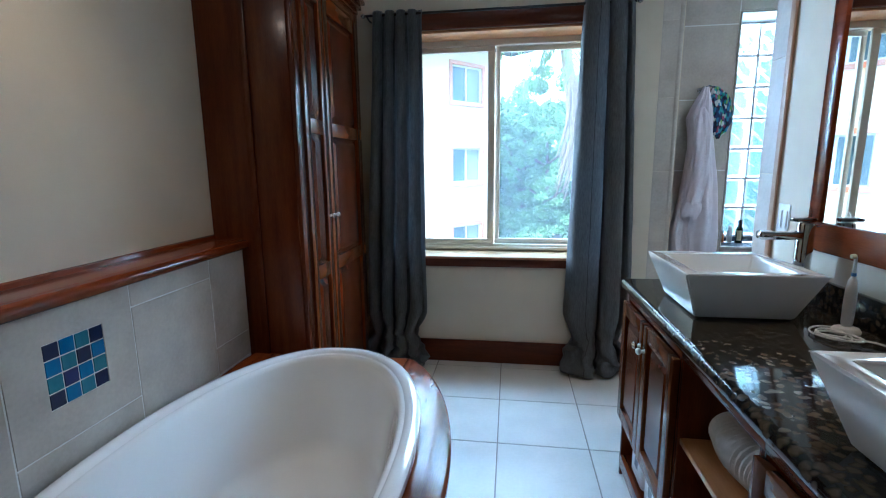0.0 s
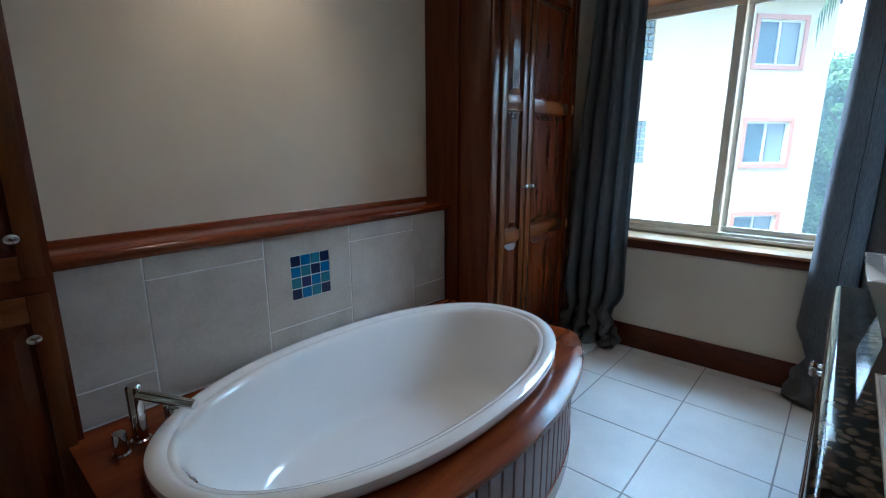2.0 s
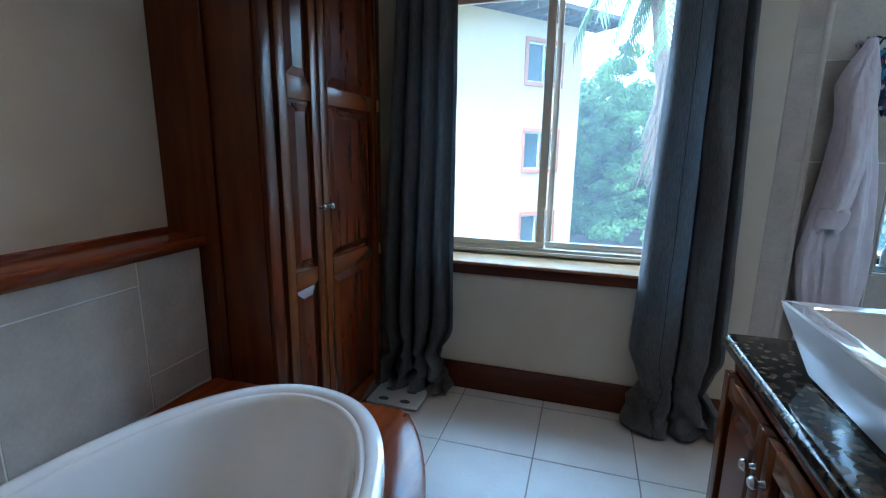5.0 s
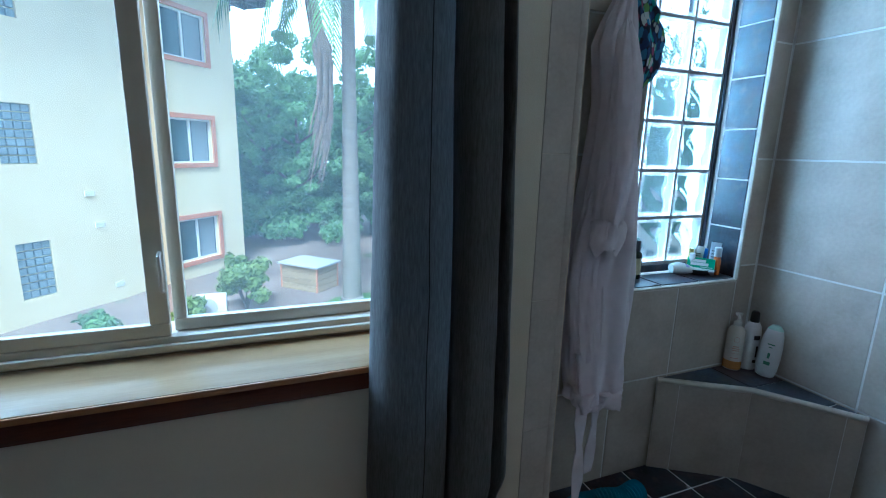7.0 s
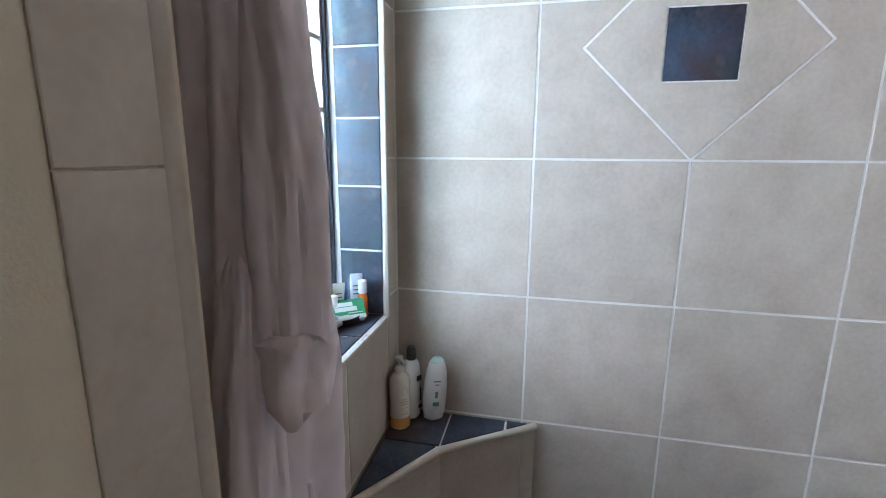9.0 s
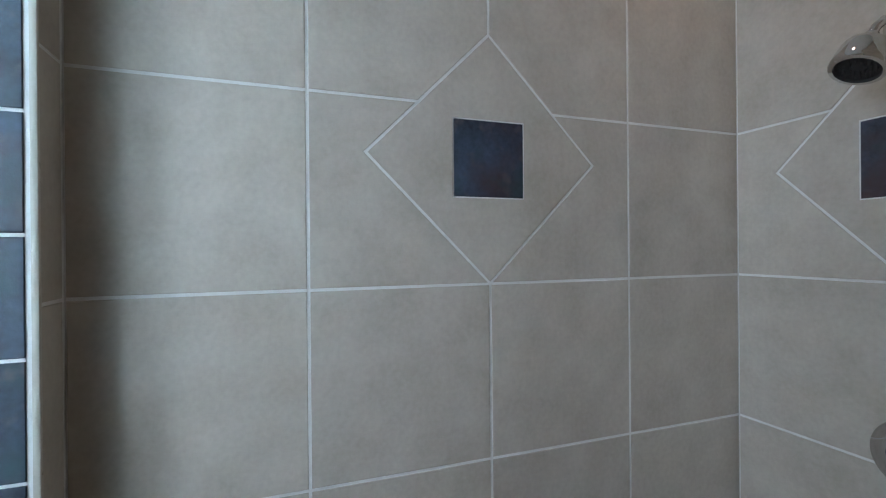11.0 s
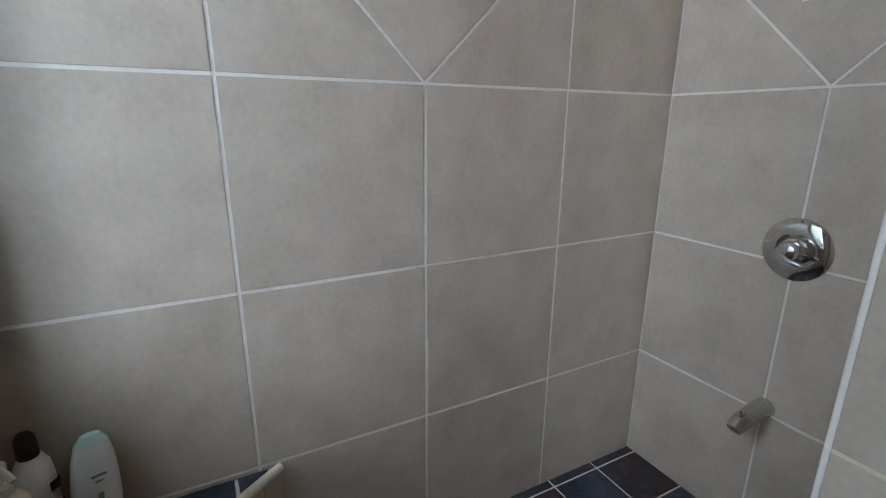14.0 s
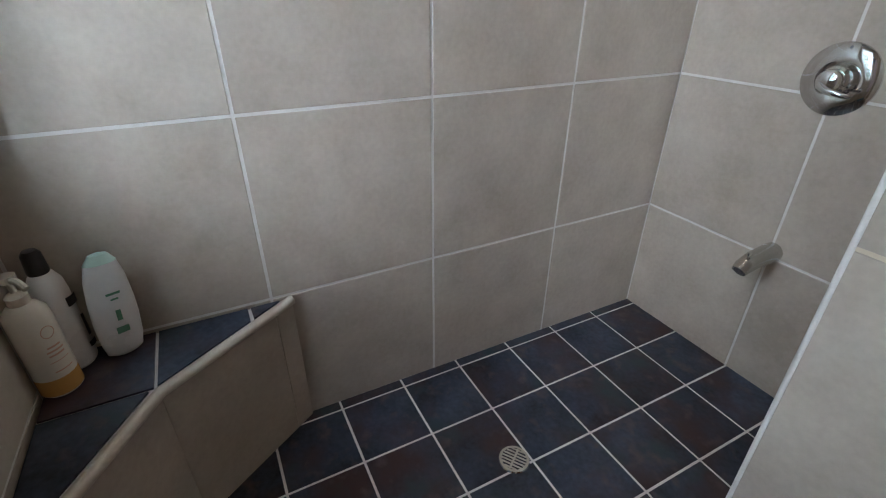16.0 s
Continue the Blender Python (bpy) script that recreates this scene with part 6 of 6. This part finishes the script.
def frond(base, az, length, droop, width, seed):
    rr = random.Random(seed)
    bm = bmesh.new()
    pts = []
    for i in range(16):
        t = i / 15
        pts.append(base + Vector((math.cos(az) * length * t * (1 - 0.25 * t), math.sin(az) * length * t * (1 - 0.25 * t), length * (0.35 * t - droop * t * t))))
    tube(pts, [0.03 * (1 - 0.8 * i / 15) for i in range(16)], 5, into=bm)
    side = Vector((-math.sin(az), math.cos(az), 0))
    for i in range(2, 16):
        for j in range(3):
            p = pts[i] if j == 0 else pts[i - 1].lerp(pts[i], j / 3)
            d = (pts[i] - pts[i - 1]).normalized()
            for sg in (-1, 1):
                ln = width * (0.6 + 0.5 * rr.random()) * (1 - 0.4 * i / 15)
                tip = p + side * sg * ln * 0.55 + d * ln * 0.35 - Vector((0, 0, ln * 0.75))
                mid = p.lerp(tip, 0.5) + Vector((0, 0, 0.08 * ln))
                w = d * 0.042
                a, b, c, e, f = (bm.verts.new(q) for q in (p - w, p + w, mid + w, mid - w, tip))
                bm.faces.new((a, b, c, e))
                bm.faces.new((e, c, f))
    return bm


for k in range(14):
    long = k % 2 == 0
    part("frond", frond(PT, 2 * math.pi * k / 14 + 0.25, 3.5 if long else 2.5, 0.92 if long else 1.38 + 0.1 * (k % 3), 0.95, k), LEAF, palm)
bm = bmesh.new()
r = random.Random(9)
for q in range(26):
    ox, oy = r.uniform(-0.13, 0.13), r.uniform(-0.13, 0.13)
    l = r.uniform(3.9, 5.4)
    tube([(1.22 + ox * 0.4, 12.6 + oy * 0.4, 5.7), (1.27 + ox * 0.8, 12.6 + oy, 4.9), (1.42 + ox * 0.9, 12.6 + oy, 3.9), (1.60 + ox * 1.2, 12.6 + oy, 5.7 - l * 0.55), (1.56 + ox * 1.3, 12.6 + oy, 5.7 - l * 0.8), (1.34 + ox * 1.3, 12.6 + oy, 5.7 - l)], [0.025, 0.04, 0.04, 0.04, 0.03, 0.008], 5, into=bm)
tube([(2.1, 12.78, 6.1), (1.6, 12.7, 6.2), (1.22, 12.6, 5.7)], [0.05, 0.05, 0.04], 6, into=bm)
part("dead_frond", bm, DEAD, palm, "brown dried frond hanging down")

lawn = bmesh.new()
ring = []
for i in range(40):
    t = 2 * math.pi * i / 40
    rr = 1 + 0.12 * math.sin(3 * t + 1) + 0.07 * math.sin(7 * t)
    ring.append(lawn.verts.new((3.9 + 3.0 * rr * math.cos(t), 12.3 + 1.6 * rr * math.sin(t), GZ + 0.075)))
lawn.faces.new(ring)
solid("lawn", lawn, Mat("grass_green", (0.05, 0.12, 0.02), (0.11, 0.21, 0.045), 3, 0.9, bump=1.0, fine=40).m, "patch of short green grass by the palm", "lawn", "structure")
ac = thing("air_conditioner", (-0.94, 13.23, GZ), "white outdoor air conditioner unit on the ground", "air conditioner")
part("casing", box(-1.25, -0.63, 13.1, 13.36, GZ + 0.05, GZ + 0.58, 0.02), WHITE, ac)
part("fan_grille", lathe([(0.22, 0), (0.21, 0.012), (0.03, 0.014), (0, 0.014)], 28, (-1.03, 13.1, GZ + 0.32), Matrix.Rotation(radians(90), 3, "X")), LID, ac)

# bright overcast sky far behind the trees
bm = bmesh.new()
rows = []
for z in (-6.0, 25.0, 60.0, 95.0):
    rows.append([bm.verts.new((130 * math.sin(radians(a)), 130 * math.cos(radians(a)), z)) for a in range(-80, 85, 8)])
for p, q in zip(rows, rows[1:]):
    for i in range(len(p) - 1):
        bm.faces.new((p[i], p[i + 1], q[i + 1], q[i]))
solid("backdrop", bm, glow("overcast_sky", (0.78, 0.93, 1.0), 3.2), "bright white overcast sky", "sky", "structure")

solid("wall_lower_storey", box(-1.65, 2.45, Y_BACK - 0.2, 3.75, GZ - 0.3, -0.151), STUCCO, "plain storey below the bathroom", "wall", "structure")
MOSAIC = [Mat("teal_glass_tile", (0.03, 0.17, 0.23), (0.05, 0.22, 0.28), 20, 0.12, bump=0.02).m, Mat("blue_glass_tile", (0.012, 0.13, 0.32), (0.02, 0.17, 0.38), 20, 0.12, bump=0.02).m,
          Mat("navy_glass_tile", (0.010, 0.018, 0.065), (0.016, 0.028, 0.085), 20, 0.12, bump=0.02).m, Mat("indigo_glass_tile", (0.02, 0.03, 0.11), (0.03, 0.04, 0.14), 20, 0.12, bump=0.02).m]


# ---- tiles of the floors and walls ----
P = 0.4615
FX, FY = cuts(-1.28, X_PIL - 0.012, 0.01, 0.465), cuts(Y_BACK, Y_WIN, 2.235, 0.465)
for a, b in zip(FX, FX[1:]):
    for c, d in zip(FY, FY[1:]):
        tile_rect(floor, "z+", -0.003, a, b, c, d, FLOOR_TILE, 0.007, 0.003)

SX, SY = cuts(X_PIL + 0.012, X_SH, 2.222, 0.2055), cuts(Y_HEAD, Y_NICHE, 1.587, 0.2055)
for a, b in zip(SX, SX[1:]):
    for c, d in zip(SY, SY[1:]):
        tile_rect(shower_floor, "z+", Z_SH - 0.002, a, b, c, d, SLATE, 0.007, 0.002)
part("floor_edge", box(X_PIL - 0.011, X_PIL + 0.011, Y_PART, Y_WIN, -0.005, Z_SH + 0.002, 0.004), TRIM_TILE, shower_floor)

ZL = [0.0, 0.460, 0.922, 1.384, 1.846, 2.308, H]


def tiled_with_diamond(parent, plane, at, us, uc, zc=1.712):
    """Square tiles with one tile set on its corner over the joint uc, and a dark square in it."""
    hd = zc - 1.384
    k = us.index(uc)
    for a, b in zip(us, us[1:]):
        for c, d in zip(ZL, ZL[1:]):
            if c in (1.384, 1.846) and uc in (a, b):
                continue
            tile_rect(parent, plane, at, a, b, c, d, TILE)
    zt = 1.846
    half = hd - (zt - zc)
    for side in (-1, 1):
        far = us[k + side] if 0 <= k + side < len(us) else None
        if far is None:
            continue
        apex = uc + side * min(hd, abs(far - uc) - 0.002)
        tile_poly(parent, plane, at, [(uc, 1.384), (far, 1.384), (far, zt), (uc + side * half, zt), (apex, zc)], TILE)
        tile_poly(parent, plane, at, [(uc + side * half, zt), (far, zt), (far, 2.308), (uc, 2.308), (uc, zc + hd)], TILE)
    q = 0.104
    tile_poly(parent, plane, at, [(uc, zc - hd), (uc + hd, zc), (uc, zc + hd), (uc - hd, zc)], TILE, hole=[(uc + q, zc - q), (uc + q, zc + q), (uc - q, zc + q), (uc - q, zc - q)])
    tile_rect(parent, plane, at, uc - q, uc + q, zc - q, zc + q, SLATE, 0.008)


tiled_with_diamond(wall_east, "x-", X_SH, [1.587, 2.035, 2.490, 2.952, Y_NICHE], 2.490)
tiled_with_diamond(wall_head, "y+", Y_HEAD, [X_PART + 0.01, 1.815, X_SH - 0.001], 1.815, 1.698)

# tiles round the glass block niche
for a, b in ((X_PIL + 0.012, NX0 - 0.012), (NX1 + 0.012, X_SH - 0.01)):
    for c, d in zip(ZL, ZL[1:]):
        tile_rect(wall_block, "y-", Y_NICHE, a, b, c, d, TILE)
for a, b in zip(cuts(NX0 - 0.012, NX1 + 0.012, 1.80, P), cuts(NX0 - 0.012, NX1 + 0.012, 1.80, P)[1:]):
    tile_rect(wall_block, "y-", Y_NICHE, a, b, 0.0, 0.46, TILE)
    tile_rect(wall_block, "y-", Y_NICHE, a, b, 0.46, NZ0 - 0.012, TILE)
    tile_rect(wall_block, "y-", Y_NICHE, a, b, NZ1 + 0.012, H, TILE)
bm = bmesh.new()
for s in ((NX0 - 0.012, NX0, NZ0 - 0.012, NZ1 + 0.012), (NX1, NX1 + 0.012, NZ0 - 0.012, NZ1 + 0.012), (NX0, NX1, NZ0 - 0.012, NZ0 - 0.001), (NX0, NX1, NZ1 + 0.001, NZ1 + 0.012)):
    box(s[0], s[1], Y_NICHE - 0.011, Y_NICHE + 0.004, s[2], s[3], 0.004, into=bm)
part("niche_trim", bm, TRIM_TILE, wall_block)
JZ = [NZ0, 1.085, 1.295, 1.507, 1.718, 1.93, 2.14, NZ1]
for c, d in zip(JZ, JZ[1:]):
    tile_rect(wall_block, "x-", NX1, Y_NICHE + 0.005, Y_GLASS - 0.012, c, d, SLATE, 0.007, 0.003)
    tile_rect(wall_block, "x+", NX0, Y_NICHE + 0.005, Y_GLASS - 0.012, c, d, SLATE, 0.007, 0.003)
for a, b in zip(cuts(NX0, NX1, 2.13, 0.2085), cuts(NX0, NX1, 2.13, 0.2085)[1:]):
    tile_rect(wall_block, "z+", NZ0, a, b, Y_NICHE + 0.004, Y_GLASS - 0.012, SLATE, 0.007, 0.003)
    tile_rect(wall_block, "y-", Y_GLASS + 0.02, a, b, NZ0 + 0.006, 0.908, SLATE, 0.006, 0.02)

# pillar strip between the plaster and the shower
for c, d in zip(ZL, ZL[1:]):
    tile_rect(wall_block, "y-", Y_WIN, X_PIL - 0.133, X_PIL - 0.022, c, d, TILE, 0.0014, 0.003)
part("pillar_bullnose", lathe([(0.0, 0.0), (0.024, 0.0), (0.024, H), (0, H)], 28, (X_PIL - 0.021, Y_WIN + 0.018, 0)), TILE, wall_block)

# end of the partition
for c, d in zip(ZL, ZL[1:]):
    tile_rect(partition, "y+", Y_PART, X_VAN - 0.006, X_PART - 0.004, c + 0.38 if c else 0.0, min(d + 0.38, H), TILE)
    tile_rect(partition, "x-", X_VAN, 2.115, Y_PART - 0.004, c, d, TILE, 0.004, 0.004)
    tile_rect(partition, "x+", X_PART, Y_HEAD, Y_PART - 0.006, c, d, TILE)
part("corner_bullnose", lathe([(0.0, 0.0), (0.005, 0.0), (0.005, H), (0, H)], 16, (X_PART - 0.003, Y_PART - 0.002, 0)), GROUT, partition)
# tile edge; the warm lamplight on it is put into its tan colour
part("edge_strip", box(X_VAN - 0.014, X_VAN - 0.001, 2.082, 2.114, CZ, H, 0.004), Mat("warm_lit_tile_edge", (0.30, 0.16, 0.085), (0.40, 0.23, 0.13), 3.0, 0.4, bump=0.03, stretch=(7, 7, 0.7)).m, partition, "bullnose tile edge with warm lamplight in its tan colour")

# low wall behind the tub
WY = cuts(0.28, 2.14, 0.527, 0.447)
for a, b in zip(WY, WY[1:]):
    k = WY.index(a)
    zs = [0.478, 0.608, 1.031] if k in (0, 2, 4) else [0.478, 0.945, 1.031]
    for c, d in zip(zs, zs[1:]):
        if k == 2 and d > 1:
            ms = 0.205
            y0, z0 = 1.093, 0.724
            bmh = [(a + 0.003, c + 0.003), (b - 0.003, c + 0.003), (b - 0.003, d - 0.003), (a + 0.003, d - 0.003)]
            ob = new("tile", tile_mesh(bmh, "x+", TILE, 0.003, 0.0012, [(y0, z0), (y0 + ms, z0), (y0 + ms, z0 + ms), (y0, z0 + ms)]))
            ob.location, ob.parent = (X_TILE - 0.003, 0, 0), wainscot
            for i in range(4):
                for j in range(4):
                    tone = ((2, 1, 0, 2), (1, 0, 2, 1), (0, 3, 1, 0), (2, 1, 0, 2))[3 - j][i]
                    tile_rect(wainscot, "x+", X_TILE - 0.003, y0 + ms * i / 4, y0 + ms * (i + 1) / 4, z0 + ms * j / 4, z0 + ms * (j + 1) / 4, MOSAIC[tone], 0.005, 0.003, 0.001, "mosaic_tile")
        else:
            tile_rect(wainscot, "x+", X_TILE - 0.003, a, b, c, d, TILE, 0.0052)
